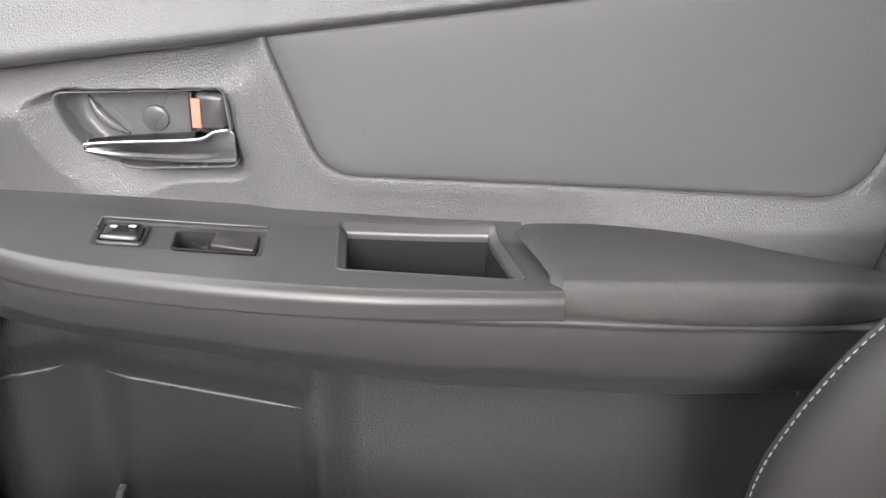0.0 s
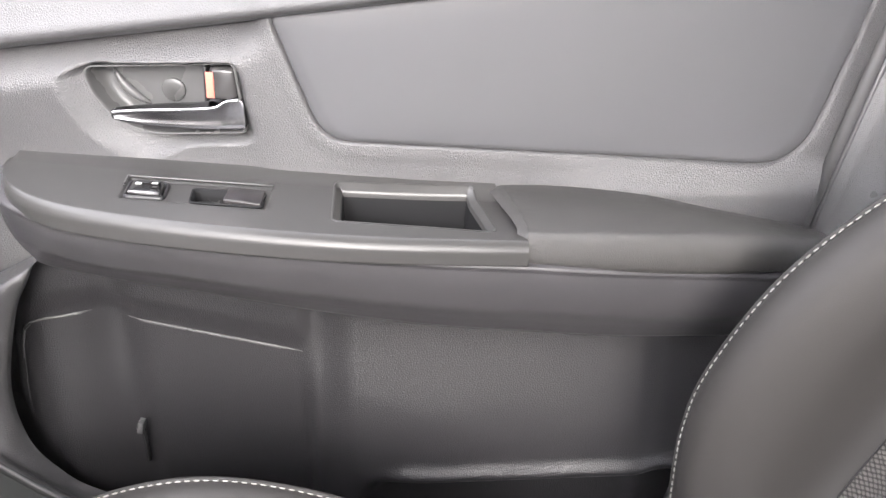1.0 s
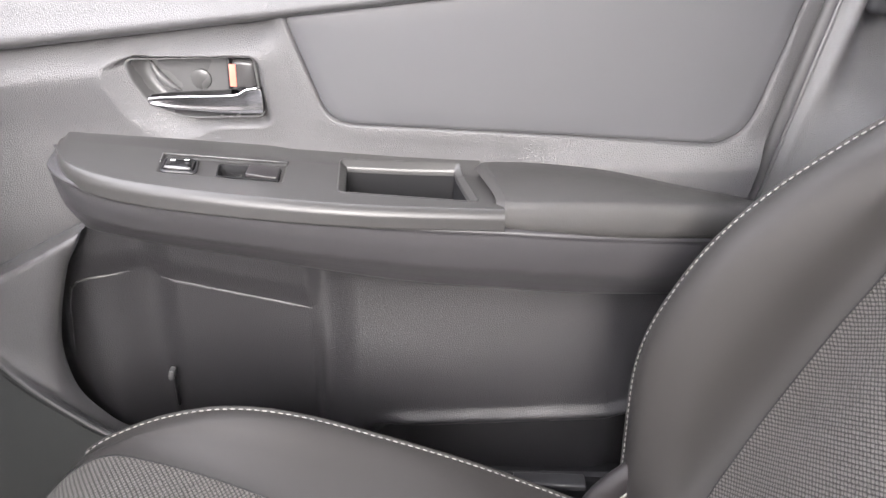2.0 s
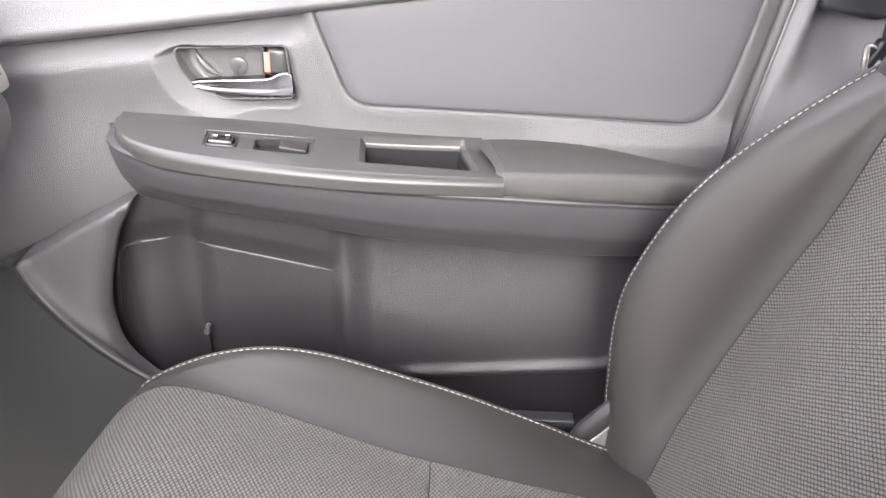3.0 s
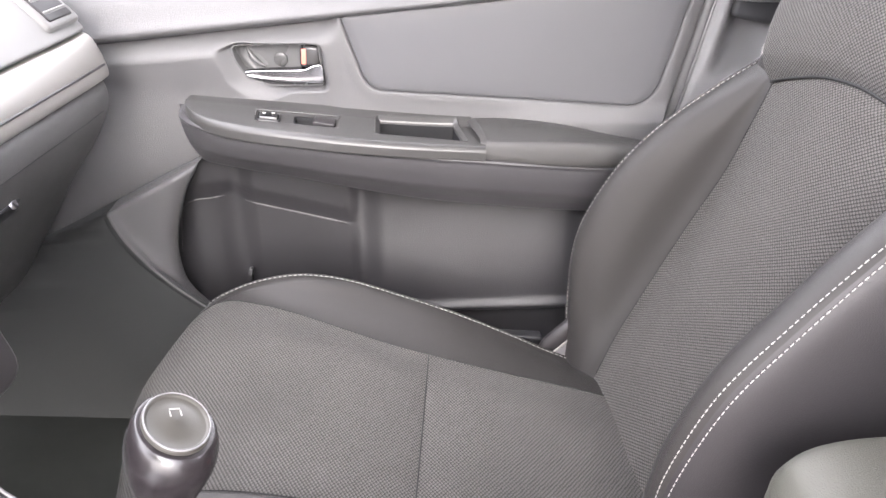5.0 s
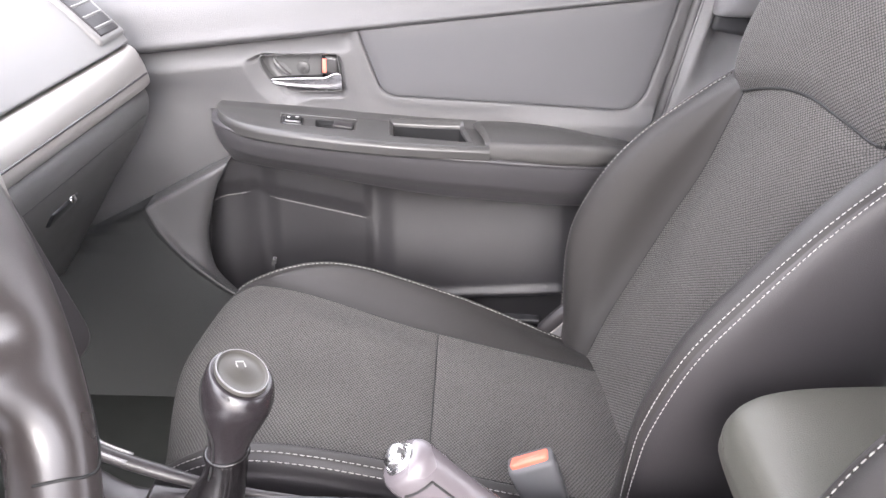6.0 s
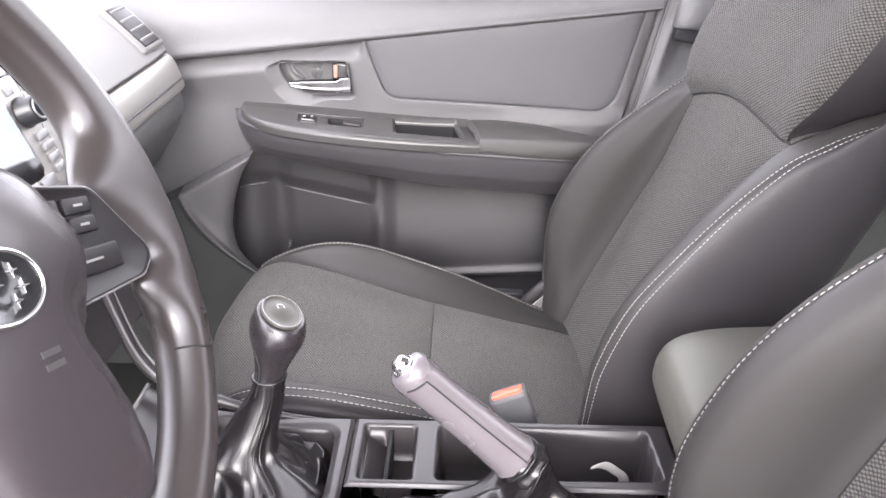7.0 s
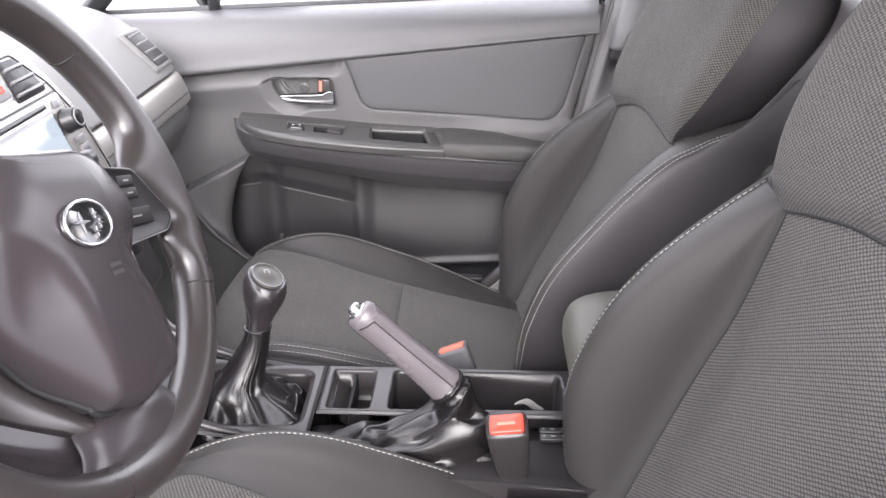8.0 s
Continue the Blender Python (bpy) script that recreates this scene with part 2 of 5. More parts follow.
    if closed:
        P = np.concatenate([P, P[:1]])
    return grid_mesh(P, wrap=True, cap=cap and not closed)


def rbox(size, bevel=0.003, m=None, seg=3):
    bm = bmesh.new()
    bmesh.ops.create_cube(bm, size=1.0)
    bmesh.ops.scale(bm, vec=size, verts=bm.verts)
    if bevel:
        bmesh.ops.bevel(bm, geom=bm.edges[:], offset=bevel, segments=seg, profile=0.5, affect="EDGES")
    if m is not None:
        bm.transform(m)
    return bm


def rounded(corners, seg=6):
    """A closed outline with rounded corners: (a, b, radius) each."""
    n = len(corners)
    out = []
    for i in range(n):
        p = np.array(corners[i][:2], float)
        a = np.array(corners[i - 1][:2], float) - p
        b = np.array(corners[(i + 1) % n][:2], float) - p
        la, lb = np.linalg.norm(a), np.linalg.norm(b)
        a, b = a / la, b / lb
        r = corners[i][2]
        half = math.acos(max(-1, min(1, a @ b))) / 2
        cut = min(r / math.tan(half), la * 0.49, lb * 0.49) if r else 0
        s, e = p + a * cut, p + b * cut
        for k in range(seg + 1):
            t = k / seg
            out.append((1 - t) ** 2 * s + 2 * t * (1 - t) * p + t * t * e)
            if not cut:
                break
    return np.array(out)


def resample(outline, n):
    p = np.vstack([outline, outline[:1]])
    d = np.r_[0, np.cumsum(np.linalg.norm(np.diff(p, axis=0), axis=1))]
    t = np.linspace(0, d[-1], n, endpoint=False)
    return np.stack([np.interp(t, d, p[:, k]) for k in range(2)], -1)


def outside(px, pz, outline):
    """Signed distance to a closed outline, minus inside."""
    px, pz = np.asarray(px, float), np.asarray(pz, float)
    best = np.full(px.shape, 1e9)
    inside = np.zeros(px.shape, bool)
    for a, b in zip(outline, np.roll(outline, -1, 0)):
        ex, ez = b - a
        t = np.clip(((px - a[0]) * ex + (pz - a[1]) * ez) / (ex * ex + ez * ez + 1e-15), 0, 1)
        best = np.minimum(best, np.hypot(px - a[0] - t * ex, pz - a[1] - t * ez))
        cross = (a[1] > pz) != (b[1] > pz)
        with np.errstate(divide="ignore", invalid="ignore"):
            inside ^= cross & (px < ex * (pz - a[1]) / (ez + 1e-15) + a[0])
    return np.where(inside, -best, best)


def ease(t):
    t = np.clip(t, 0, 1)
    return t * t * (3 - 2 * t)


def pillow(outline, place, steps, centre=None):
    """Rings shrinking from an outline to its middle; steps are (shrink, height); place maps (a, b, height)."""
    o = np.asarray(outline)
    c = o.mean(axis=0) if centre is None else np.array(centre)
    rings = []
    for s, h in steps:
        q = c + (o - c) * s
        rings.append([place(a, b, h) for a, b in q])
    return grid_mesh(np.array(rings), wrap=True)


def stitches(path, length=0.0055, gap=0.0028, r=0.0011, lift=(0, 0, 0)):
    """Thread showing as short rounded dashes along a path."""
    p = np.array(path, float) + np.array(lift)
    d = np.r_[0, np.cumsum(np.linalg.norm(np.diff(p, axis=0), axis=1))]
    verts, faces = [], []
    at = 0.0
    while at + length < d[-1]:
        a, b = [np.array([np.interp(s, d, p[:, k]) for k in range(3)]) for s in (at, at + length)]
        w = b - a
        w /= np.linalg.norm(w)
        u = np.cross(w, (0.3, 0.5, 0.8))
        u /= np.linalg.norm(u)
        v = np.cross(w, u)
        k0 = len(verts)
        for q, rr in ((a, 0.35), (a + 0.2 * (b - a), 1), (b - 0.2 * (b - a), 1), (b, 0.35)):
            for g in range(5):
                an = g * 2 * math.pi / 5
                verts.append(q + r * rr * (math.cos(an) * u + math.sin(an) * v))
        for s in range(3):
            for g in range(5):
                h = (g + 1) % 5
                faces.append((k0 + s * 5 + g, k0 + s * 5 + h, k0 + s * 5 + 5 + h, k0 + s * 5 + 5 + g))
        faces.append(tuple(k0 + g for g in range(5)))
        faces.append(tuple(k0 + 15 + g for g in range(5)))
        at += length + gap
    me = bpy.data.meshes.new("stitching")
    me.from_pydata([tuple(q) for q in verts], [], faces)
    me.update()
    return me


def lathe(profile, m, sides=28, squash=1.0):
    """Round body from (radius, height) pairs."""
    ang = np.linspace(0, 2 * np.pi, sides, endpoint=False)
    P = np.array([[(r * math.cos(a), squash * r * math.sin(a), h) for a in ang] for r, h in profile])
    me = grid_mesh(P, wrap=True, cap=True)
    me.transform(m)
    return me


def slab(outline, place, depth, bevel=0.0):
    """A flat plate: an outline in a plane, given depth along it; place maps (a, b, h)."""
    o = np.asarray(outline)
    c = o.mean(axis=0)
    size = np.abs(o - c).max()
    k = 1 - bevel / size
    steps = ((0.0, 0), (1, 0), (1, depth - bevel), (1 - 0.3 * (1 - k), depth - 0.3 * bevel), (k, depth), (0.0, depth))
    return pillow(o, place, steps)


def inset(outline, d):
    """The outline drawn in by d (out where d is negative)."""
    o = np.asarray(outline)
    tan = np.roll(o, -1, 0) - np.roll(o, 1, 0)
    tan /= np.linalg.norm(tan, axis=1, keepdims=True) + 1e-12
    nrm = np.stack([-tan[:, 1], tan[:, 0]], -1)
    area = 0.5 * np.sum(o[:, 0] * np.roll(o[:, 1], -1) - np.roll(o[:, 0], -1) * o[:, 1])
    return o + nrm * (d if area > 0 else -d)


def well(outline, place, steps, closed=True):
    """Rings from an outline: (inset, height) each; the last ring is closed to its middle."""
    rings = [[place(a, b, h) for a, b in inset(outline, d)] for d, h in steps]
    c = np.asarray(outline).mean(axis=0)
    if closed:
        rings.append([place(c[0], c[1], steps[-1][1])] * len(outline))
    return grid_mesh(np.array(rings), wrap=True)

# ---- the car's shell ----
FLOOR_Z = 0.03


def sill_z(x):
    return 0.7615 + 0.0523 * x


def belt_z(x):
    return 0.6835 + 0.113 * x


def rear_x(z):
    return 0.322 + (z - 0.554) * 0.190


def bm_box(lo, hi, bevel=0.0):
    c = [(a + b) / 2 for a, b in zip(lo, hi)]
    return rbox([b - a for a, b in zip(lo, hi)], bevel, Matrix.Translation(c))


structure("ground", bm_box((-60, -60, -0.5), (60, 60, -0.42)), CONCRETE, "grey asphalt ground outside the car", "ground")
structure("floor", bm_box((-1.0, -0.86, -0.42), (2.0, 0.62, FLOOR_Z)), CARPET, "dark carpeted car floor", "floor")
structure("ceiling", bm_box((-0.26, -0.64, 1.22), (1.9, 0.50, 1.26), 0.01), LINER, "pale cloth headliner under the roof", "headliner")
structure("wall_rear", bm_box((1.95, -0.80, -0.02), (2.0, 0.62, 0.80)), CARPET, "dark panel closing the cabin behind", "wall")
structure("wall_front", bm_box((-1.06, -0.86, -0.02), (-1.0, 0.62, 0.74)), CARPET, "dark bulkhead in front of the footwell", "wall")
structure("wall_driver_rear", bm_box((0.62, -0.86, -0.02), (1.95, -0.80, 0.80)), PILLAR, "grey side trim of the rear cabin", "wall")
structure("wall_passenger_rear", bm_box((0.62, 0.54, -0.02), (1.95, 0.60, 0.80)), CARPET, "grey side trim of the rear cabin", "wall")


structure("sill", bm_box((-1.0, 0.515, 0.028), (0.62, 0.572, 0.13), 0.012), BLACK, "dark door sill beside the floor", "door sill")


# ---- passenger door ----
door = thing("passenger_door", (0.0, 0.56, 0.10), "closed front passenger door with grey vinyl panel and armrest", "car door")

part("core", bm_box((-1.05, 0.572, 0.08), (0.36, 0.65, 0.72), 0.01), SHELL, door, "painted outer door shell")

# padded belt line under the window
secs = []
for x in np.linspace(-0.66, rear_x(0.74) + 0.004, 9):
    s, b = sill_z(x), belt_z(x)
    h = s - b
    secs.append([(x, 0.60, s - 0.012), (x, 0.590, s + 0.002), (x, 0.560, s + 0.003), (x, 0.528, s - 0.008), (x, 0.506, s - 0.40 * h),
                 (x, 0.495, b + 0.22 * h), (x, 0.4905, b + 0.07 * h), (x, 0.496, b + 0.0), (x, 0.512, b - 0.004)])
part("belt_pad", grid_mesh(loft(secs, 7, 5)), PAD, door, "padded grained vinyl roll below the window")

# upper panel with the recesses for insert and handle
INLAY = rounded([(-0.1175, 0.6695, 0.004), (-0.083, 0.5735, 0.035), (0.300, 0.5555, 0.045), (0.3400, 0.7210, 0.006)], 10)
BEZEL = rounded([(-0.2650, 0.6310, 0.008), (-0.1480, 0.6335, 0.005), (-0.1445, 0.5790, 0.005), (-0.2170, 0.5775, 0.05), (-0.2480, 0.5890, 0.05), (-0.2630, 0.6120, 0.04)], 10)


def panel_y(x, z):
    y = 0.501 + 0.021 * (1 - ease((belt_z(x) - z + 0.006) / 0.042)) * ease((-0.114 - x) / 0.035) - (0.004 - 0.007 * ease((0.625 - z) / 0.07)) * ease((-0.114 - x) / 0.035)
    y = y - 0.012 * ease((0.566 - z) / 0.034) * ease((x - 0.070) / 0.15)
    y = y - 0.035 * ease((-0.30 - x) / 0.22) * ease((0.60 - z) / 0.14)
    return y + 0.012 * ease((x - 0.318) / 0.03) * 0.5


def low_line(x):
    base = 0.513 - 0.075 * x - 0.075 * ease((-0.235 - x) / 0.03)
    front = 0.476 + (x + 0.31) * 0.50
    return base + (front - base) * ease((-0.298 - x) / 0.035)


u = np.linspace(0, 1, 400)
v = np.linspace(0, 1, 110)
U, V = np.meshgrid(u, v, indexing="ij")
XF = -0.62 + 0.95 * U
ZT = belt_z(XF) + 0.006
Z = ZT + (low_line(XF) - ZT) * V
X = -0.62 + (rear_x(Z) - 0.003 + 0.62) * U
Z = belt_z(X) + 0.006 + (low_line(X) - belt_z(X) - 0.006) * V
Y = panel_y(X, Z)
di = outside(X, Z, INLAY)
Y = Y + 0.010 * ease((0.0015 - di) / 0.004) - 0.0004 * ease(1 - np.abs(di - 0.008) / 0.010)
db = outside(X, Z, BEZEL)
wide = 0.0020 + (0.0055 + 0.0165 * ease((-0.180 - X) / 0.060)) * ease((0.634 - Z) / 0.014) + 0.003 * ease((0.600 - Z) / 0.02)
drop = np.clip(1 - db / wide, 0, 1)
scoop = 0.25 * ease(drop) + 0.75 * drop
Y = Y + 0.0125 * scoop * ease((-0.128 - X) / 0.02) + 0.016 * ease((-0.001 - db) / 0.003)
bm = bmesh.new()
bm.from_mesh(grid_mesh(np.stack([X, Y, Z], -1)))
bm.faces.ensure_lookup_table()
hole = db < -0.0030
quad = (hole[:-1, :-1] & hole[1:, 1:] & hole[1:, :-1] & hole[:-1, 1:]).ravel()
bmesh.ops.delete(bm, geom=[bm.faces[int(k)] for k in np.nonzero(quad)[0]], context="FACES")
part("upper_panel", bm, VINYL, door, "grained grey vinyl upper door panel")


def on_door(dy):
    return lambda a, b, h: (a, panel_y(a, b) + dy - h, b)


ins = resample(INLAY, 220)
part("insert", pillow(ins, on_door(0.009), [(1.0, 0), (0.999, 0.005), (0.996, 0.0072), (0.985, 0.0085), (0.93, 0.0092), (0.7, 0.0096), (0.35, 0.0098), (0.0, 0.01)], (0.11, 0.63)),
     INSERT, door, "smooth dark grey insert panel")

# inner handle
bez = resample(BEZEL, 200)
cup = part("handle_cup", pillow(bez, lambda a, b, h: (a, 0.5050 - h, b), [(1.030, -0.010), (1.022, 0.0002), (1.008, 0.0018), (0.986, 0.0014), (0.970, -0.002), (0.95, -0.009), (0.90, -0.0165), (0.84, -0.0190), (0.76, -0.0195), (0, -0.0196)], (-0.2, 0.608)), CUP, door, "grey plastic handle recess")
c_pts = curve_pts([(-0.2490, 0.6255), (-0.2440, 0.6140), (-0.2350, 0.6040), (-0.2240, 0.5970)], 6)
part("cup_ridge", tube([(a, 0.5240, b) for a, b in c_pts], [0.0008 + 0.0036 * math.sin(math.pi * k / (len(c_pts) - 1)) for k in range(len(c_pts))], 10), CUP, cup)
part("screw_cover", lathe([(0.0, 0.0), (0.0095, 0.0), (0.0095, 0.0016), (0.0088, 0.0024), (0.0, 0.0024)], pose(-0.2040, 0.5249, 0.6085, 90), 28), CUP, cup)
secs = []
for x, hw, top_, deep in ((-0.2490, 0.0012, 0.5945, 0.003), (-0.245, 0.0034, 0.5960, 0.008), (-0.220, 0.0062, 0.5975, 0.012), (-0.185, 0.0078, 0.5985, 0.014), (-0.166, 0.0086, 0.6000, 0.016), (-0.157, 0.0108, 0.6045, 0.018), (-0.147, 0.0115, 0.6060, 0.018), (-0.1435, 0.0095, 0.6035, 0.016)):
    f = 0.5015
    low_ = top_ - 2 * hw
    secs.append([(x, f + deep, top_ + 0.0016), (x, f + 0.0050, top_ + 0.0010), (x, f + 0.0016, top_ - 0.0004), (x, f + 0.0010, top_ - 0.0030), (x, f + 0.0004, low_ + 0.8 * hw), (x, f - 0.0004, low_ + 0.0012), (x, f + 0.0020, low_ - 0.0004), (x, f + deep + 0.004, low_ + 0.002)])
part("door_handle", grid_mesh(loft(secs, 6, 6, True), wrap=True, cap=True), CHROME_SHADED, door, "chrome pull lever, its dark reflection put into the base colour")
# Brighter chrome strip draws the glint along the lever's top.
lever_top = curve_pts([(-0.2480, 0.5020, 0.5948), (-0.2450, 0.5018, 0.5962), (-0.2200, 0.5014, 0.5976), (-0.1850, 0.5012, 0.5985), (-0.1660, 0.5012, 0.6000), (-0.1570, 0.5012, 0.6045), (-0.1470, 0.5014, 0.6060)], 5)
part("lever_glint", tube(lever_top, 0.0013, 8), CHROME, door, "bright chrome strip standing for the glint on the lever top")
lock = part("lock_knob", rbox((0.0215, 0.012, 0.0265), 0.0045, pose(-0.1590, 0.5110, 0.6175, 0, 3, 0)), TAB, door, "glossy dark lock tab with red mark")
part("lock_well", rbox((0.0030, 0.012, 0.0280), 0.0010, pose(-0.1728, 0.5130, 0.6170, 0, 3, 0)), BLACK, lock)
part("lock_mark", rbox((0.0062, 0.0016, 0.0205), 0.0006, pose(-0.1685, 0.5044, 0.6170, 0, 3, 0)), RED_PALE, lock, "faded red stripe")

# armrest top plate with switch plate and tray
TRAY = rounded([(-0.0735, 0.4925, 0.004), (0.0365, 0.4985, 0.006), (0.0535, 0.4285, 0.005), (-0.0665, 0.4240, 0.005)], 6)
LOCKER = rounded([(-0.226, 0.4640, 0.003), (-0.1985, 0.4655, 0.003), (-0.1940, 0.4395, 0.003), (-0.2215, 0.4375, 0.003)], 4)
LIFTER = rounded([(-0.1780, 0.4610, 0.002), (-0.1245, 0.4635, 0.002), (-0.1215, 0.4385, 0.002), (-0.1735, 0.4365, 0.002)], 4)
SWITCH = rounded([(-0.231, 0.4715, 0.003), (-0.120, 0.4760, 0.003), (-0.1165, 0.4345, 0.003), (-0.2235, 0.4320, 0.003)], 5)
edge_ctrl = [(-0.330, 0.505), (-0.3285, 0.480), (-0.319, 0.456), (-0.298, 0.430), (-0.264, 0.4105), (-0.205, 0.3985), (-0.12, 0.3945), (-0.04, 0.3975), (0.03, 0.4065), (0.0760, 0.4135)]
EDGE = curve_pts(edge_ctrl, 10)


def edge_y(x):
    return np.interp(x, EDGE[:, 0], EDGE[:, 1])


def arm_z(x):
    return 0.5335 - 0.088 * np.asarray(x)


def arm_rise(x, y):
    """How far the plate sweeps up where it runs into the door panel."""
    return np.interp(x, (-0.314, -0.215, -0.115, -0.01, 0.055), (0.001, 0.0036, 0.0054, 0.0076, 0.011)) * ease((np.asarray(y) - 0.484) / 0.022)


U, V = np.meshgrid(np.linspace(0, 1, 330), np.linspace(0, 1, 92), indexing="ij")
split = 0.80
vy = np.clip(V / split, 0, 1)
back = 0.504
xr = 0.0760 - 0.021 * (1 - vy) ** 1.3
X = -0.3295 + (xr + 0.3295) * U
front = edge_y(X)
Y = back + (front - back) * vy
Z = arm_z(X) - 0.0015 * np.sin(np.pi * vy) + arm_rise(X, Y)
rnd = ease((vy - 0.955) / 0.045)
Z = Z - 0.0024 * rnd ** 2
dt = outside(X, Y, TRAY)
flat = V <= split
ds = outside(X, Y, SWITCH)
Z = np.where(flat, Z - 0.0018 * ease((0.0005 - ds) / 0.0018) - 0.006 * ease((0.0004 - dt) / 0.0016) - 0.010 * ease((0.0002 - outside(X, Y, LIFTER)) / 0.0014) - 0.008 * ease((0.0002 - outside(X, Y, LOCKER)) / 0.0014), Z)
down = np.clip((V - split) / (1 - split), 0, 1)
Z = np.where(flat, Z, arm_z(X) - 0.0024 - 0.0196 * down)
Y = np.where(flat, Y, front - 0.0030 * np.sin(np.pi * 0.5 * np.clip(down * 3, 0, 1)) + 0.006 * ease((down - 0.8) / 0.2))
arm_me = grid_mesh(np.stack([X, Y, Z], -1))
hole = (((dt < -0.0012) | (outside(X, Y, LOCKER) < 0.0004) | (outside(X, Y, LIFTER) < 0.0004)) & flat)
quad = (hole[:-1, :-1] & hole[1:, 1:] & hole[1:, :-1] & hole[:-1, 1:]).ravel()
bm = bmesh.new()
bm.from_mesh(arm_me)
bm.faces.ensure_lookup_table()
bmesh.ops.delete(bm, geom=[bm.faces[int(k)] for k in np.nonzero(quad)[0]], context="FACES")
part("armrest_trim", bm, TRIM, door, "satin grey plastic armrest plate")


def arm_at(dz):
    return lambda a, b, h: (a, b, float(arm_z(a)) + float(arm_rise(a, b)) + dz + h)


tr = resample(TRAY, 140)
tray = part("tray_rim", well(tr, arm_at(0.0), [(-0.0022, -0.0024), (-0.0016, -0.0004), (0.0002, -0.0006), (0.0010, -0.0026), (0.0040, -0.0034), (0.0050, -0.0060), (0.0052, -0.0120)], False), TRIM, door, "moulded rim of the open tray")
part("tray_well", well(tr, arm_at(0.0), [(0.0049, -0.006), (0.0053, -0.012), (0.0070, -0.046), (0.0090, -0.050)]), BIN, tray, "dark open tray")
lp = resample(LOCKER, 40)
lock_sw = part("lock_switch", pillow(lp, arm_at(-0.003), [(1.10, 0), (1.08, 0.0022), (0.98, 0.0024), (0.95, 0.0002), (0.93, -0.004), (0, -0.005)]), BLACK, door, "door lock rocker with pale symbols")
part("rocker", pillow(lp, arm_at(-0.003), [(0.90, -0.004), (0.88, 0.003), (0.8, 0.0048), (0.4, 0.0048), (0, 0.0048)]), GLOSS, lock_sw)
part("switch_lip", tube([(a, 0.4395, float(arm_z(a)) + 0.0012) for a in np.linspace(-0.219, -0.197, 6)], 0.0013, 8), SILVER_DARK, lock_sw, "silver lower lip")
for k in range(2):
    part("switch_symbol", rbox((0.0042, 0.0026, 0.0006), 0.0002, Matrix.Translation((-0.2165 + 0.0125 * k, 0.4545, float(arm_z(-0.21)) + 0.0027)) @ pose(0, 0, 0, 0, 5, 0)), WHITE, lock_sw, "pale printed mark", False)
wp = resample(LIFTER, 44)
win_sw = part("window_switch", pillow(wp, arm_at(-0.0025), [(1.05, 0.0), (1.035, 0.0014), (0.98, 0.0012), (0.96, -0.006), (0.9, -0.014), (0, -0.014)]), BIN, door, "black power window switch well")
part("switch_lever", rbox((0.028, 0.0215, 0.006), 0.0015, Matrix.Translation((-0.1365, 0.4500, float(arm_z(-0.1365)) - 0.0012)) @ pose(0, 0, 0, 3, 9, 2)), CONSOLE, win_sw, "grey rocker lever")

# Pale tubes draw the highlight line of the switch recess.
for name, pts in (("switch_plate_glint", [(-0.2310, 0.4722), (-0.1195, 0.4767)]), ("switch_plate_glint", [(-0.2310, 0.4722), (-0.2272, 0.4520)])):
    (xa, ya), (xb, yb) = pts
    part(name, tube([(xa + (xb - xa) * k / 8, ya + (yb - ya) * k / 8, float(arm_z(xa + (xb - xa) * k / 8)) + 0.0002) for k in range(9)], 0.0008, 8), CUP, door, "thin pale line painted as the glint on the switch plate")

# armrest cushion
secs = []
for x, yb, zb, zm, zf, yf, zl in ((0.0500, 0.512, 0.5330, 0.5310, 0.5285, 0.4230, 0.507), (0.0585, 0.512, 0.5360, 0.5345, 0.5310, 0.4175, 0.5065), (0.070, 0.514, 0.5370, 0.5358, 0.5318, 0.4160, 0.506), (0.12, 0.516, 0.5362, 0.5368, 0.5312, 0.4165, 0.5015), (0.18, 0.516, 0.5305, 0.5338, 0.5300, 0.4185, 0.4975),
                                  (0.24, 0.514, 0.5165, 0.5250, 0.5250, 0.4260, 0.494), (0.29, 0.510, 0.5065, 0.5150, 0.5165, 0.4385, 0.490), (0.315, 0.508, 0.5000, 0.5070, 0.5090, 0.4510, 0.4875), (0.327, 0.509, 0.4950, 0.4995, 0.5010, 0.4660, 0.4865), (0.3315, 0.512, 0.4900, 0.4920, 0.4925, 0.4860, 0.4870)):
    skew = 0.018 * min(1.0, max(0.0, (0.080 - x) / 0.0215))
    secs.append([(x, yb, zb - 0.004), (x, yb - 0.014, zb), (x + skew * 0.5, 0.5 * (yb + yf), zm + 0.001), (x + skew, yf + 0.013, zf + 0.0012), (x + skew, yf + 0.0030, zf - 0.0030), (x + skew, yf - 0.0005, 0.5 * (zf + zl)), (x + skew, yf + 0.0010, zl + 0.002), (x + skew, yf + 0.012, zl - 0.002)])
part("armrest_pad", grid_mesh(loft(secs, 7, 7)), ARM_LEATHER, door, "padded leather elbow rest")

# lower bolster and pocket wall
CREASE = curve_pts([(-0.345, 0.500), (-0.328, 0.487), (-0.300, 0.477), (-0.268, 0.4725), (-0.18, 0.4610), (-0.09, 0.4440), (0.007, 0.4265), (0.123, 0.4120), (0.212, 0.4040), (0.36, 0.3980)], 8)
LIP = curve_pts([(-0.347, 0.505), (-0.342, 0.484), (-0.331, 0.458), (-0.309, 0.4335), (-0.278, 0.4170), (-0.248, 0.4100), (-0.205, 0.4060), (-0.12, 0.4030), (-0.04, 0.4045), (0.03, 0.409), (0.076, 0.414), (0.14, 0.4185), (0.24, 0.431), (0.36, 0.445)], 8)

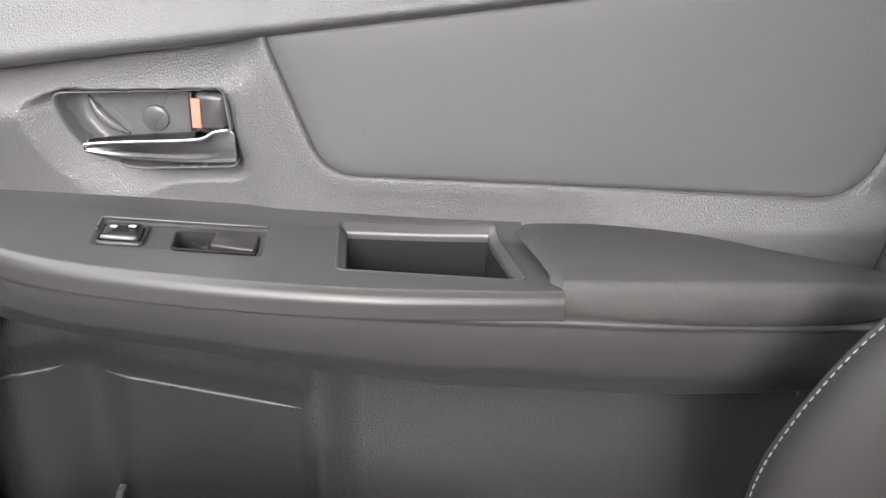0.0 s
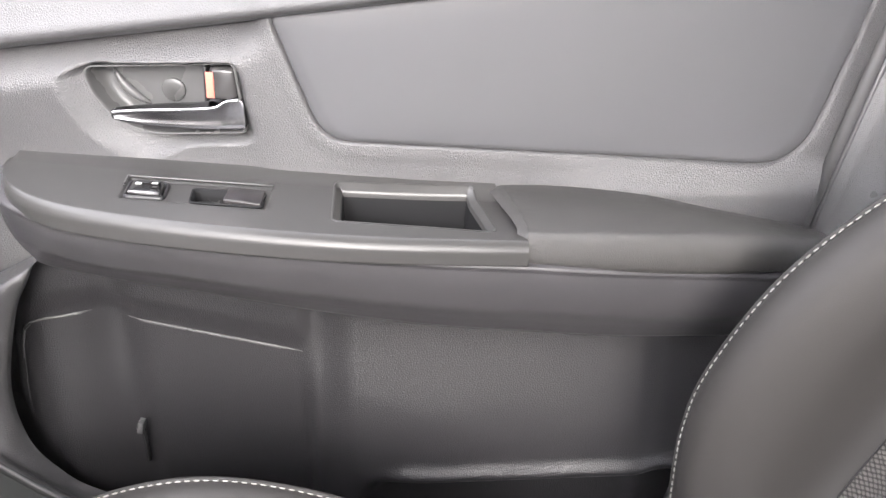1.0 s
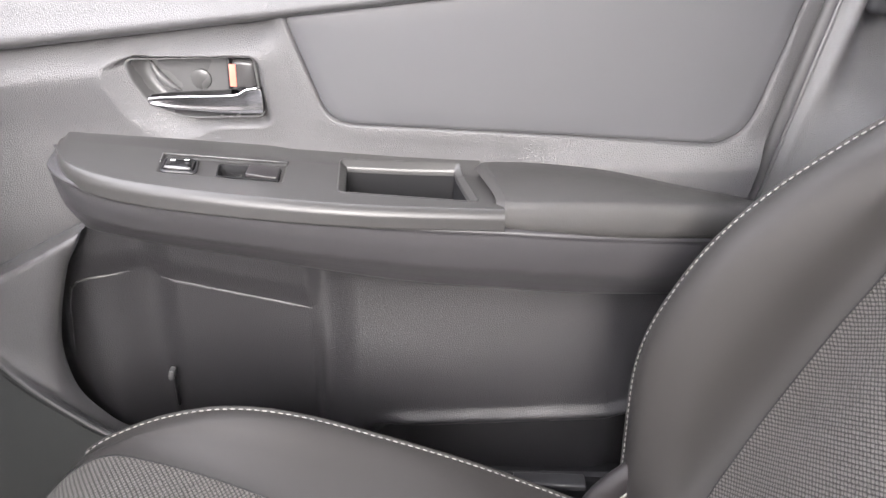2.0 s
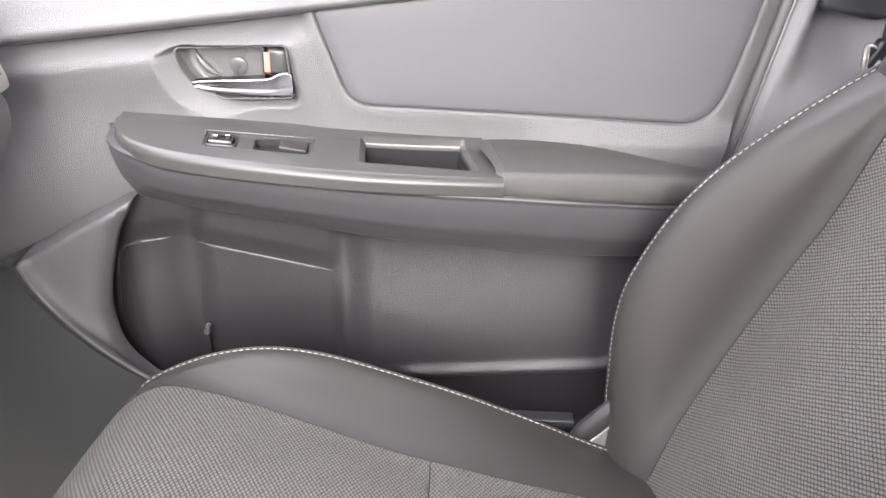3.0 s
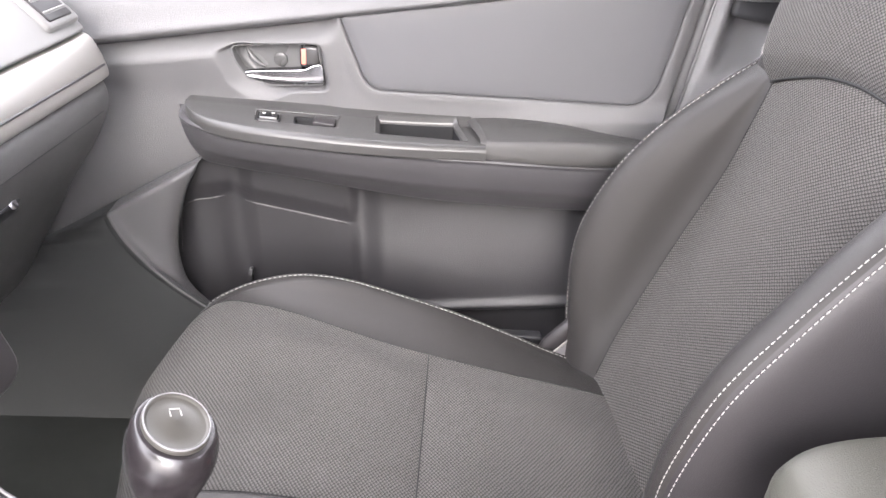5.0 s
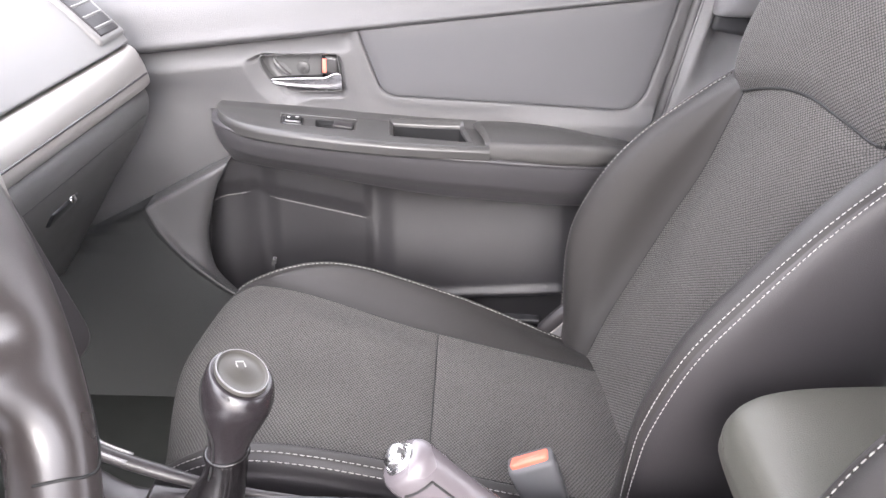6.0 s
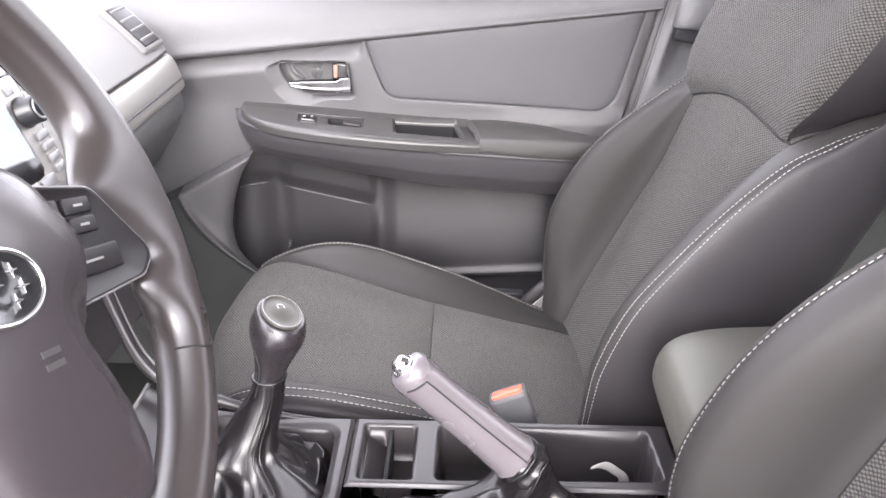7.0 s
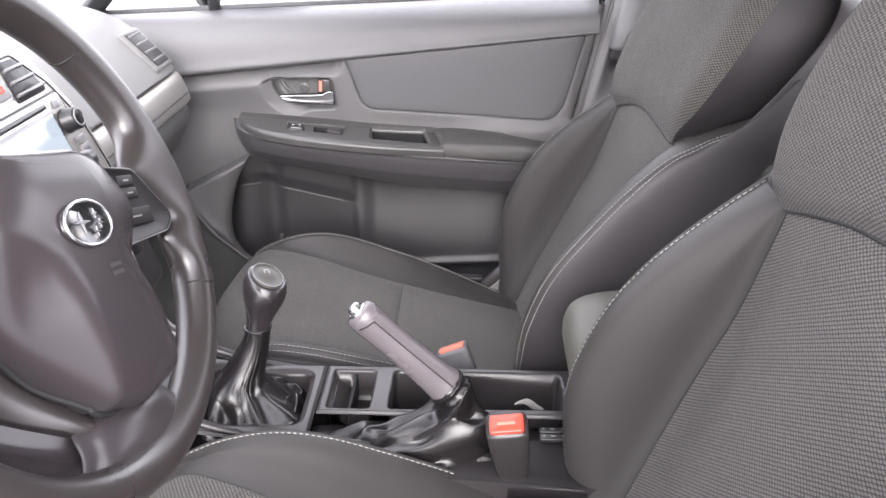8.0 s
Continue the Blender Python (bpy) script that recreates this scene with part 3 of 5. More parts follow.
U, V = np.meshgrid(np.linspace(0, 1, 200), np.linspace(0, 1, 60), indexing="ij")
X_END = -0.3460 + 0.038 * V ** 1.5
X = X_END + (0.352 - X_END) * U
lip = np.interp(X, LIP[:, 0], LIP[:, 1])
zt = arm_z(X) - 0.0185 + 0.0050 * ease((-0.245 - X) / 0.055)
zc = np.interp(X, CREASE[:, 0], CREASE[:, 1])
Z = zt + (zc - zt) * V
Y = lip - 0.0022 * np.sin(np.pi * np.clip(V / 0.07, 0, 1)) + (0.012 * ease((V - 0.10) / 0.60) + 0.020 * ease((V - 0.45) / 0.5)) * (0.35 + 0.65 * ease((X + 0.345) / 0.09))
Y = Y + 0.050 * ease((V - 0.82) / 0.18) * ease((X + 0.33) / 0.04)
Y = Y + (0.500 - Y) * ease((X_END + 0.014 - X) / 0.014)
Y = np.minimum(Y, 0.518)
shelf = np.stack([X[:, :1], np.minimum(Y[:, :1] + 0.045, 0.518), Z[:, :1] + 0.0015], -1)
part("bolster", grid_mesh(np.concatenate([shelf, np.stack([X, Y, Z], -1)], axis=1)), BOLSTER, door, "grained bolster under the armrest")

U, V = np.meshgrid(np.linspace(0, 1, 360), np.linspace(0, 1, 300), indexing="ij")
LEFT = curve_pts([(0.12, -0.33), (0.17, -0.37), (0.206, -0.40), (0.228, -0.410), (0.269, -0.420), (0.325, -0.422), (0.393, -0.410), (0.440, -0.390), (0.458, -0.370), (0.49, -0.345)], 8)
Z = 0.485 + (0.12 - 0.485) * V
xl = np.interp(Z, LEFT[:, 0], LEFT[:, 1]) - 0.005
X = xl + (0.365 - xl) * U
zc = np.interp(X, CREASE[:, 0], CREASE[:, 1]) + 0.012
Z = np.minimum(Z, np.minimum(zc, np.interp(X, (-0.362, -0.336, -0.312), (0.448, 0.462, 0.500))))
raised = ease((X + 0.102) / 0.036) * ease((0.226 - X) / 0.030)
flat_y = 0.511 - 0.022 * ease((0.42 - Z) / 0.16) - 0.0070 * raised
RIM_X = (-0.3770, -0.3720, -0.3685, -0.362, -0.353, -0.338, -0.300, -0.288, -0.277, -0.114)
RIM_Z = (0.30, 0.345, 0.378, 0.3965, 0.4055, 0.4110, 0.4125, 0.4090, 0.4035, 0.3680)


def rim_z(x):
    return np.interp(x, RIM_X, RIM_Z)


def wall_y_at(x, z):
    return 0.508 - 0.008 * ease((0.41 - z) / 0.14) - 0.016 * np.exp(-((x + 0.342) / 0.036) ** 2) + 0.005 * ease(1 - np.abs(x + 0.284) / 0.030)


pocket = ease((-0.102 - X) / 0.020)
below = ease((rim_z(X) + 0.030 - Z) / 0.030)
wall_y = wall_y_at(X, Z)
behind = wall_y - 0.0050
Yp = behind + (wall_y - behind) * below
Y = flat_y + (Yp - flat_y) * pocket
ridge = 0.241 + 0.06 * np.clip(X, 0, 1)
right = ease((X + 0.07) / 0.06)
Y = Y - right * 0.0070 * np.exp(-((Z - ridge) / 0.009) ** 2) + right * 0.045 * ease((ridge - 0.004 - Z) / 0.025)
Y = Y + 0.05 * ease((0.016 - (X + 0.005 - np.interp(Z, LEFT[:, 0], LEFT[:, 1]))) / 0.016) ** 2
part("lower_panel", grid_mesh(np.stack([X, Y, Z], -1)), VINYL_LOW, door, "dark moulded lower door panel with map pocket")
part("pocket_tab", rbox((0.0060, 0.010, 0.0125), 0.0012, pose(-0.2720, 0.4895, 0.2940, 0, 14, 0)), CUP, door, "small moulded tab")
part("pocket_rib", tube([(-0.2735, 0.4975, 0.291), (-0.2740, 0.4970, 0.275), (-0.2745, 0.497, 0.245)], 0.0016, 8), VINYL_LOW, door)
# Beads in paler plastic stand in for the highlight along the pocket edge.
for lo_, hi_ in ((-0.3755, -0.302), (-0.274, -0.116)):
    rp = np.linspace(lo_, hi_, 60)
    rz = rim_z(rp)
    fade = np.clip(np.minimum(np.arange(60), np.arange(60)[::-1]) / 7, 0.2, 1)
    part("pocket_glint", tube(np.stack([rp, wall_y_at(rp, rz) - 0.0002, rz + 0.0002], -1), 0.0014 * fade, 8), CUP, door, "thin pale bead painted as the glint on the pocket edge")

# rear edge of the door: seal strip, window frame, glass
zz = np.linspace(0.12, 0.775, 14)
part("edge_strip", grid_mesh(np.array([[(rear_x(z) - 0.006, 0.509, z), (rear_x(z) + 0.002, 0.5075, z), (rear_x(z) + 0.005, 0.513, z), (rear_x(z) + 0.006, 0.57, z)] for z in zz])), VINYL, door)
for name, pts, w, mat in (("window_frame_rear", [(rear_x(0.77) + 0.004, 0.585, 0.765), (0.40, 0.545, 0.95), (0.43, 0.50, 1.14)], 0.022, BLACK),
                          ("window_divider", [(-0.385, 0.590, sill_z(-0.385) - 0.02), (-0.372, 0.548, 0.95), (-0.36, 0.51, 1.12)], 0.012, BLACK),
                          ("window_frame_front", [(-0.66, 0.590, 0.715), (-0.40, 0.545, 0.96), (-0.22, 0.50, 1.14), (0.43, 0.50, 1.15)], 0.020, BLACK)):
    part(name, tube(curve_pts(pts, 5), w, 8), mat, door)
part("window_seal", tube([(x, 0.594, sill_z(x) + 0.004) for x in np.linspace(-0.62, 0.36, 14)], 0.007, 8), RUBBER, door, "black rubber window seal")
glass = part("window_pane", grid_mesh(np.array([[(x, 0.600, sill_z(x) - 0.02), (x, 0.553, 0.95), (min(x + 0.02, 0.42), 0.508, 1.14)] for x in np.linspace(-0.37, 0.39, 8)])), GLASS, door, "clear side window")
glass.visible_shadow = False

# side mirror seen through the glass
mirror = thing("side_mirror", (-0.38, 0.72, 0.72), "dark outside mirror housing beside the passenger window", "side mirror")
part("housing", lathe([(0.0, -0.11), (0.05, -0.105), (0.072, -0.06), (0.078, 0.0), (0.07, 0.06), (0.045, 0.105), (0.0, 0.11)], pose(-0.33, 0.80, 0.835, 90, 0, 0) @ Matrix.Diagonal((1, 0.75, 1, 1)), 24), GLOSS, mirror)
part("arm", tube(curve_pts([(-0.42, 0.62, 0.76), (-0.38, 0.68, 0.78), (-0.34, 0.74, 0.80)], 5), 0.022, 10), GLOSS, mirror)

# ---- kick panel and door sill ahead of the seat ----
kick = thing("kick_panel", (-0.42, 0.43, 0.03), "grey moulded kick panel running into the door sill", "trim panel")
secs = []
for bx, bz, ex, ez in ((0.30, 0.06, 0.28, 0.05), (0.10, 0.165, 0.085, 0.152), (-0.10, 0.203, -0.112, 0.190), (-0.235, 0.236, -0.247, 0.222), (-0.305, 0.266, -0.313, 0.249), (-0.352, 0.302, -0.339, 0.271), (-0.384, 0.334, -0.357, 0.298), (-0.404, 0.360, -0.363, 0.330),
                       (-0.420, 0.385, -0.362, 0.362), (-0.430, 0.410, -0.353, 0.400), (-0.438, 0.440, -0.337, 0.446), (-0.450, 0.480, -0.318, 0.484), (-0.47, 0.53, -0.328, 0.53)):
    row = [(-1.02, 0.422, bz), (bx - 0.06, 0.419, bz), (bx - 0.012, 0.416, bz), (bx - 0.002, 0.4155, bz)]
    for k, y in ((0.03, 0.4190), (0.15, 0.4240), (0.50, 0.4300), (0.85, 0.4370), (1.0, 0.4470), (1.015, 0.4560)):
        row.append((bx + k * (ex - bx), y, bz + k * (ez - bz)))
    secs.append(row)
G = loft(secs, 6, 6)
over = np.clip(G[:, :, 2] - 0.4850 - (G[:, :, 0] + 0.31) * 0.50, 0, 1)
G[:, :, 2] -= over
G[:, :, 1] = np.where(over > 0, np.minimum(G[:, :, 1] + 1.5 * over, 0.494), G[:, :, 1])
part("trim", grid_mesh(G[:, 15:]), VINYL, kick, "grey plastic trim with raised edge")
part("side_lining", grid_mesh(G[:, :16]), LINING, kick, "dark grey side lining")

# ---- B-pillar ----
pillar = thing("pillar_trim", (0.42, 0.52, 0.05), "grey grained centre pillar trim beside the door", "pillar")
secs = []
for z in (0.10, 0.40, 0.56, 0.62, 0.66, 0.70, 0.80, 1.0, 1.18):
    x0 = rear_x(z) + 0.016 if z < 0.8 else rear_x(0.8) + 0.016 + (z - 0.8) * 0.12
    dy = -0.05 * max(0.0, z - 0.75)
    dent = 0.052 * float(ease((z - 0.565) / 0.11))
    secs.append([(x0, 0.565 + dy, z), (x0 + 0.002, 0.520 + dy, z), (x0 + 0.010, 0.510 + dy, z), (x0 + 0.022, 0.507 + dy, z), (x0 + 0.045, 0.500 + dy + dent * 0.8, z), (x0 + 0.075, 0.492 + dy + dent, z), (x0 + 0.105, 0.497 + dy + dent * 0.4, z), (x0 + 0.145, 0.505 + dy, z), (x0 + 0.19, 0.545 + dy, z)])
part("trim", grid_mesh(loft(secs, 6, 7)), PILLAR, pillar)
zs = np.linspace(0.12, 1.12, 20)
part("door_seal", tube([(rear_x(min(z, 0.8)) + 0.0125 + max(0, z - 0.8) * 0.12, 0.519 - 0.05 * max(0, z - 0.75), z) for z in zs], 0.0078, 12), SEAL, pillar, "soft grey rubber door seal")
part("seal_lip", tube([(rear_x(min(z, 0.8)) + 0.0185 + max(0, z - 0.8) * 0.12, 0.5125 - 0.05 * max(0, z - 0.75), z) for z in zs], 0.0016, 8), SILVER_DARK, pillar, "shiny edge of the seal")
secs = []
for z, w_, d_ in ((0.7005, 0.020, 0.002), (0.6960, 0.038, 0.018), (0.700, 0.044, 0.026), (0.720, 0.046, 0.030), (0.760, 0.046, 0.030), (0.84, 0.044, 0.028), (0.96, 0.040, 0.024)):
    cx, cy = 0.424 + 0.16 * (z - 0.68), 0.506 - 0.05 * max(0.0, z - 0.75)
    secs.append([(cx - w_, cy + 0.01, z), (cx - 0.9 * w_, cy - 0.5 * d_, z), (cx - 0.4 * w_, cy - d_, z), (cx + 0.4 * w_, cy - d_, z), (cx + w_, cy - 0.5 * d_, z), (cx + w_, cy + 0.01, z)])
part("belt_guide", grid_mesh(loft(secs, 6, 5)), PILLAR, pillar, "grey belt guide cover on the pillar")
# Dark box added in the hollow to stand for the shade there.
part("guide_shadow", rbox((0.070, 0.018, 0.034), 0.008, pose(0.424, 0.516, 0.684, 0, 10, 0)), RUBBER, pillar, "dark box standing for the shade under the belt guide")
tongue = thing("belt_tongue", (0.44, 0.46, 0.64), "chrome seat belt tongue hanging by the pillar", "seat belt")
part("plate", tube(curve_pts([(0.425, 0.470, 0.646), (0.421, 0.462, 0.638), (0.4215, 0.460, 0.626), (0.428, 0.462, 0.618), (0.437, 0.468, 0.624), (0.438, 0.474, 0.640)], 5, True), 0.0030, 8, True), SILVER, tongue)
part("cover", rbox((0.03, 0.014, 0.03), 0.004, pose(0.447, 0.476, 0.634, 0, 20, 0)), BLACK, tongue)
part("strap", grid_mesh(np.array([[(0.440 + 0.02 * k, 0.478 + 0.002 * k, z) for k in (0, 1, 2)] for z in (0.20, 0.45, 0.63, 0.8, 1.1)])), SEAT_SIDE, tongue, "dark woven strap")

# ---- front seats ----
SEAT_Y = 0.140


def split_cols(G, a, b):
    return grid_mesh(G[:, a:b + 1])


def back_grid(rows, per_v=6, per_u=6, warp=None):
    """rows: distance along the reclined back, half width, edge forward (door side, inner side), half width of the centre (same two), its bulge, back depth."""
    r = radians(25)
    d, f = np.array((math.sin(r), math.cos(r))), np.array((-math.cos(r), math.sin(r)))
    foot = np.array((0.222, 0.282))
    secs = []
    for s, hw, p_out, p_in, cw_out, cw_in, c, deep in rows:
        def half(p, cw):
            return [(0.0, -deep), (0.6 * hw, -deep), (hw * 0.93, -deep * 0.8), (hw + 0.012, -deep * 0.35), (hw + 0.010, p * 0.45), (hw, p), (hw - 0.030, p + 0.0015), (0.45 * (hw - 0.03) + 0.55 * cw, 0.62 * p + 0.38 * c),
                    (cw, c + 0.001), (0.55 * cw, c + 0.005), (0.0, c + 0.007)]
        loop = half(p_out, cw_out) + [(-a, b) for a, b in half(p_in, cw_in)[-2:0:-1]]
        pts = []
        for a, b in loop:
            q_s, q_a, q_b = (s, a, b) if warp is None else warp(s, a, b)
            q = foot + d * q_s + f * q_b
            pts.append((q[0], SEAT_Y + q_a, q[1]))
        secs.append(pts)
    return loft(secs, per_v, per_u, True)


def back_frame(P):
    """Points of a seat back as distance along it, across it, and forward of it."""
    r = radians(25)
    x, y, z = P[..., 0] - 0.222, P[..., 1] - SEAT_Y, P[..., 2] - 0.282
    return np.stack([math.sin(r) * x + math.cos(r) * z, y, -math.cos(r) * x + math.sin(r) * z], -1)


seat = thing("car_seat", (0.0, SEAT_Y, FLOOR_Z), "charcoal leather and mesh cloth passenger seat with white stitching", "car seat", "front seats")

K = 6
BACK = back_grid([(-0.05, 0.205, 0.018, 0.018, 0.112, 0.120, 0.004, 0.09), (0.00, 0.211, 0.036, 0.034, 0.126, 0.114, 0.004, 0.095), (0.052, 0.216, 0.060, 0.054, 0.143, 0.110, 0.003, 0.10), (0.098, 0.218, 0.080, 0.072, 0.152, 0.108, 0.001, 0.10),
                  (0.146, 0.219, 0.091, 0.087, 0.158, 0.108, 0.000, 0.10), (0.220, 0.219, 0.090, 0.094, 0.160, 0.112, 0.001, 0.10), (0.288, 0.216, 0.074, 0.083, 0.157, 0.120, 0.003, 0.10), (0.361, 0.210, 0.043, 0.064, 0.152, 0.134, 0.014, 0.10),
                  (0.421, 0.203, 0.012, 0.040, 0.148, 0.146, 0.022, 0.10), (0.450, 0.200, -0.008, 0.019, 0.146, 0.146, 0.006, 0.10), (0.478, 0.198, -0.026, -0.004, 0.144, 0.144, -0.035, 0.11), (0.527, 0.196, -0.060, -0.055, 0.140, 0.140, -0.075, 0.19), (0.575, 0.19, -0.090, -0.090, 0.12, 0.12, -0.11, 0.27)], K, 6)
part("back_centre", split_cols(BACK, 8 * K, 12 * K), CLOTH, seat, "grey woven mesh cloth")
part("back_bolster", split_cols(BACK, 5 * K, 8 * K), SEAT_LEATHER, seat, "smooth charcoal leather side bolster")
part("back_bolster", split_cols(BACK, 12 * K, 15 * K), SEAT_LEATHER, seat, "smooth charcoal leather side bolster")
part("back_side", split_cols(BACK, 2 * K, 5 * K), SEAT_SIDE, seat, "dark vinyl side panel")
part("back_side", split_cols(BACK, 15 * K, 18 * K), SEAT_SIDE, seat, "dark vinyl side panel")
wrapb = np.concatenate([BACK[:, 18 * K:], BACK[:, :2 * K + 1]], axis=1)
part("back_shell", grid_mesh(wrapb), SEAT_SIDE, seat, "dark vinyl rear panel")
n_rows = BACK.shape[0]
far, near = BACK[4:n_rows - 8, 5 * K], BACK[4:n_rows - 2, 15 * K]
part("piping", tube(far + (-0.001, 0.0010, 0), 0.0024, 8), SEAT_LEATHER, seat)
part("stitching", stitches(BACK[4:n_rows - 8, 5 * K] * 0.3 + BACK[4:n_rows - 8, 5 * K + 1] * 0.7, 0.0042, 0.0020, 0.0006, (-0.0012, -0.0004, 0.0006)), THREAD, seat, "off-white thread")
inner = BACK[4:n_rows - 2, 15 * K] * 0.20 + BACK[4:n_rows - 2, 15 * K - 1] * 0.80
part("stitching", stitches(inner, 0.0038, 0.0014, 0.00048, (-0.0012, 0, 0.0006)), THREAD, seat, "off-white thread")
outer = BACK[4:n_rows - 2, 15 * K] * 0.3 + BACK[4:n_rows - 2, 15 * K + 1] * 0.7
part("stitching", stitches(outer, 0.0038, 0.0014, 0.00048, (-0.0010, -0.0014, 0.0004)), THREAD, seat, "off-white thread")

for col in (8 * K, 12 * K):
    part("seam", tube(BACK[6:n_rows - 12, col] + (-0.0004, 0, 0), 0.0007, 6), SEAM, seat, "dark seam fold")

# upper back with shoulder panels
def arch(q_s, a, b):
    """The upper panel dips at its door side and stands a little forward there."""
    return (q_s + float(np.interp(a, (-0.14, 0.0, 0.05, 0.135, 0.20), (0.006, 0.012, 0.004, -0.020, -0.028))), a, b + float(np.interp(a, (-0.10, 0.0, 0.13), (0.0, 0.006, 0.014))))


top_rows = ((0.396, 0.150, -0.030, 0.112, -0.035, 0.09), (0.408, 0.168, -0.006, 0.130, -0.004, 0.09), (0.422, 0.178, 0.010, 0.141, 0.018, 0.09), (0.440, 0.184, 0.012, 0.148, 0.031, 0.09), (0.478, 0.189, -0.006, 0.152, 0.042, 0.10), (0.527, 0.191, -0.034, 0.150, 0.047, 0.15),
            (0.575, 0.187, -0.058, 0.140, 0.047, 0.19), (0.620, 0.176, -0.080, 0.122, 0.040, 0.235), (0.655, 0.15, -0.096, 0.092, 0.022, 0.27), (0.675, 0.11, -0.105, 0.06, -0.02, 0.28), (0.680, 0.06, -0.11, 0.03, -0.06, 0.26))
TOP = back_grid([(q_s, hw, p, p - 0.032 * float(ease((q_s - 0.43) / 0.05)), cw, min(cw + 0.040 * float(ease((q_s - 0.43) / 0.10)), hw - 0.008), c, deep) for q_s, hw, p, cw, c, deep in top_rows], K, 6, arch)
TOP[:, :, 1] += 0.012
part("upper_back", split_cols(TOP, 8 * K - 2, 12 * K + 2), CLOTH, seat, "woven mesh cloth shoulder panel")
part("shoulder_side", split_cols(TOP, 2 * K, 5 * K), SEAT_SIDE, seat)
part("shoulder_side", split_cols(TOP, 15 * K, 18 * K), SEAT_SIDE, seat)
part("shoulder", split_cols(TOP, 5 * K, 8 * K - 2), SEAT_LEATHER, seat, "charcoal leather shoulder panel")
part("shoulder", split_cols(TOP, 12 * K + 2, 15 * K), SEAT_SIDE, seat, "dark vinyl shoulder flank")
part("shoulder_shell", grid_mesh(np.concatenate([TOP[:, 18 * K:], TOP[:, :2 * K + 1]], axis=1)), SEAT_SIDE, seat)

# fold where the upper panel meets the backrest
front = back_frame(BACK[:, 8 * K:12 * K + 1])
fold = []
for col in range(8 * K - 1, 12 * K + 2):
    for q, p in zip(back_frame(TOP[:, col]), TOP[:, col]):
        k = int(np.argmin(np.abs(front[:, :, 0].mean(axis=1) - q[0])))
        order = np.argsort(front[k, :, 1])
        if q[2] > np.interp(q[1], front[k, order, 1], front[k, order, 2]):
            fold.append(p)
            break
fold = np.array(fold)
for k in range(3):
    fold[1:-1] = 0.25 * fold[:-2] + 0.5 * fold[1:-1] + 0.25 * fold[2:]
part("fold_seam", tube(fold, 0.0016, 8), SEAM, seat, "dark fold across the backrest")
near_fold = curve_pts([fold[-1], fold[-1] + (0.004, -0.012, -0.001), fold[-1] + (0.010, -0.032, 0.002)], 5)
part("fold_seam", tube(near_fold, 0.0009, 6), SEAM, seat)

# cushion
CUSH_Y = 0.122
CUSH = []
for x, hw, ze, cw, zc, low, zn, cn in ((-0.318, 0.150, 0.275, 0.110, 0.290, 0.17, 0.285, 0.122), (-0.312, 0.172, 0.318, 0.125, 0.332, 0.16, 0.328, 0.143), (-0.290, 0.188, 0.347, 0.145, 0.360, 0.15, 0.362, 0.158), (-0.255, 0.196, 0.364, 0.158, 0.374, 0.14, 0.385, 0.167),
                                       (-0.205, 0.199, 0.379, 0.150, 0.376, 0.14, 0.401, 0.170), (-0.150, 0.200, 0.386, 0.138, 0.371, 0.14, 0.408, 0.171), (-0.095, 0.200, 0.379, 0.124, 0.361, 0.14, 0.403, 0.171), (-0.03, 0.200, 0.358, 0.110, 0.347, 0.14, 0.390, 0.171),
                                       (0.04, 0.199, 0.333, 0.100, 0.334, 0.14, 0.374, 0.170), (0.11, 0.198, 0.303, 0.093, 0.320, 0.14, 0.356, 0.168), (0.18, 0.196, 0.272, 0.090, 0.305, 0.14, 0.336, 0.166), (0.26, 0.190, 0.250, 0.088, 0.285, 0.14, 0.316, 0.160)):
    outer = [(hw + 0.010, low), (hw + 0.014, ze - 0.05), (hw + 0.008, ze - 0.012), (hw, ze), (hw - 0.016, ze + 0.002), (0.5 * (hw + cw), 0.5 * (ze + zc) - 0.001), (cw, zc - 0.003), (0.5 * cw, zc + 0.006)]
    zs_ = zn - 0.014
    inner = [(-hw - 0.010, low), (-hw - 0.014, zn - 0.05), (-hw - 0.008, zn - 0.013), (-hw, zn), (-hw + 0.012, zn + 0.002), (-0.5 * (hw - 0.006 + cn), zn - 0.004), (-cn, zs_), (-0.5 * cn, 0.45 * zs_ + 0.55 * (zc + 0.009))]
    CUSH.append([(x, CUSH_Y + a, b) for a, b in outer] + [(x, CUSH_Y, zc + 0.010)] + [(x, CUSH_Y + a, b) for a, b in inner[::-1]])
CG = loft(CUSH, K, 7)
back_off = ease((-0.14 - CG[:, :, 0]) / 0.17)
CG[:, :, 0] += back_off * (0.016 + 0.028 * ease((CUSH_Y + 0.02 - CG[:, :, 1]) / 0.20))
row_cut = 8 * 7 - 3
for a, b in ((0, row_cut), (row_cut, CG.shape[0] - 1)):
    H = CG[a:b + 1, 6 * K:10 * K + 1].copy()
    dist = np.abs(np.arange(H.shape[0]) - (H.shape[0] - 1 if a == 0 else 0))
    across = np.sin(np.linspace(0, np.pi, H.shape[1])) ** 0.6
    H[:, :, 2] -= (0.004 * np.exp(-(dist / 0.8) ** 2) + 0.006 * np.exp(-(dist / 4.0) ** 2))[:, None] * across
    part("cushion_centre", grid_mesh(H), CLOTH, seat, "grey woven mesh cloth")
part("cushion_bolster", split_cols(CG, 3 * K, 6 * K), SEAT_LEATHER, seat, "smooth charcoal leather thigh bolster")
part("cushion_bolster", split_cols(CG, 10 * K, 13 * K), SEAT_LEATHER, seat, "smooth charcoal leather thigh bolster")
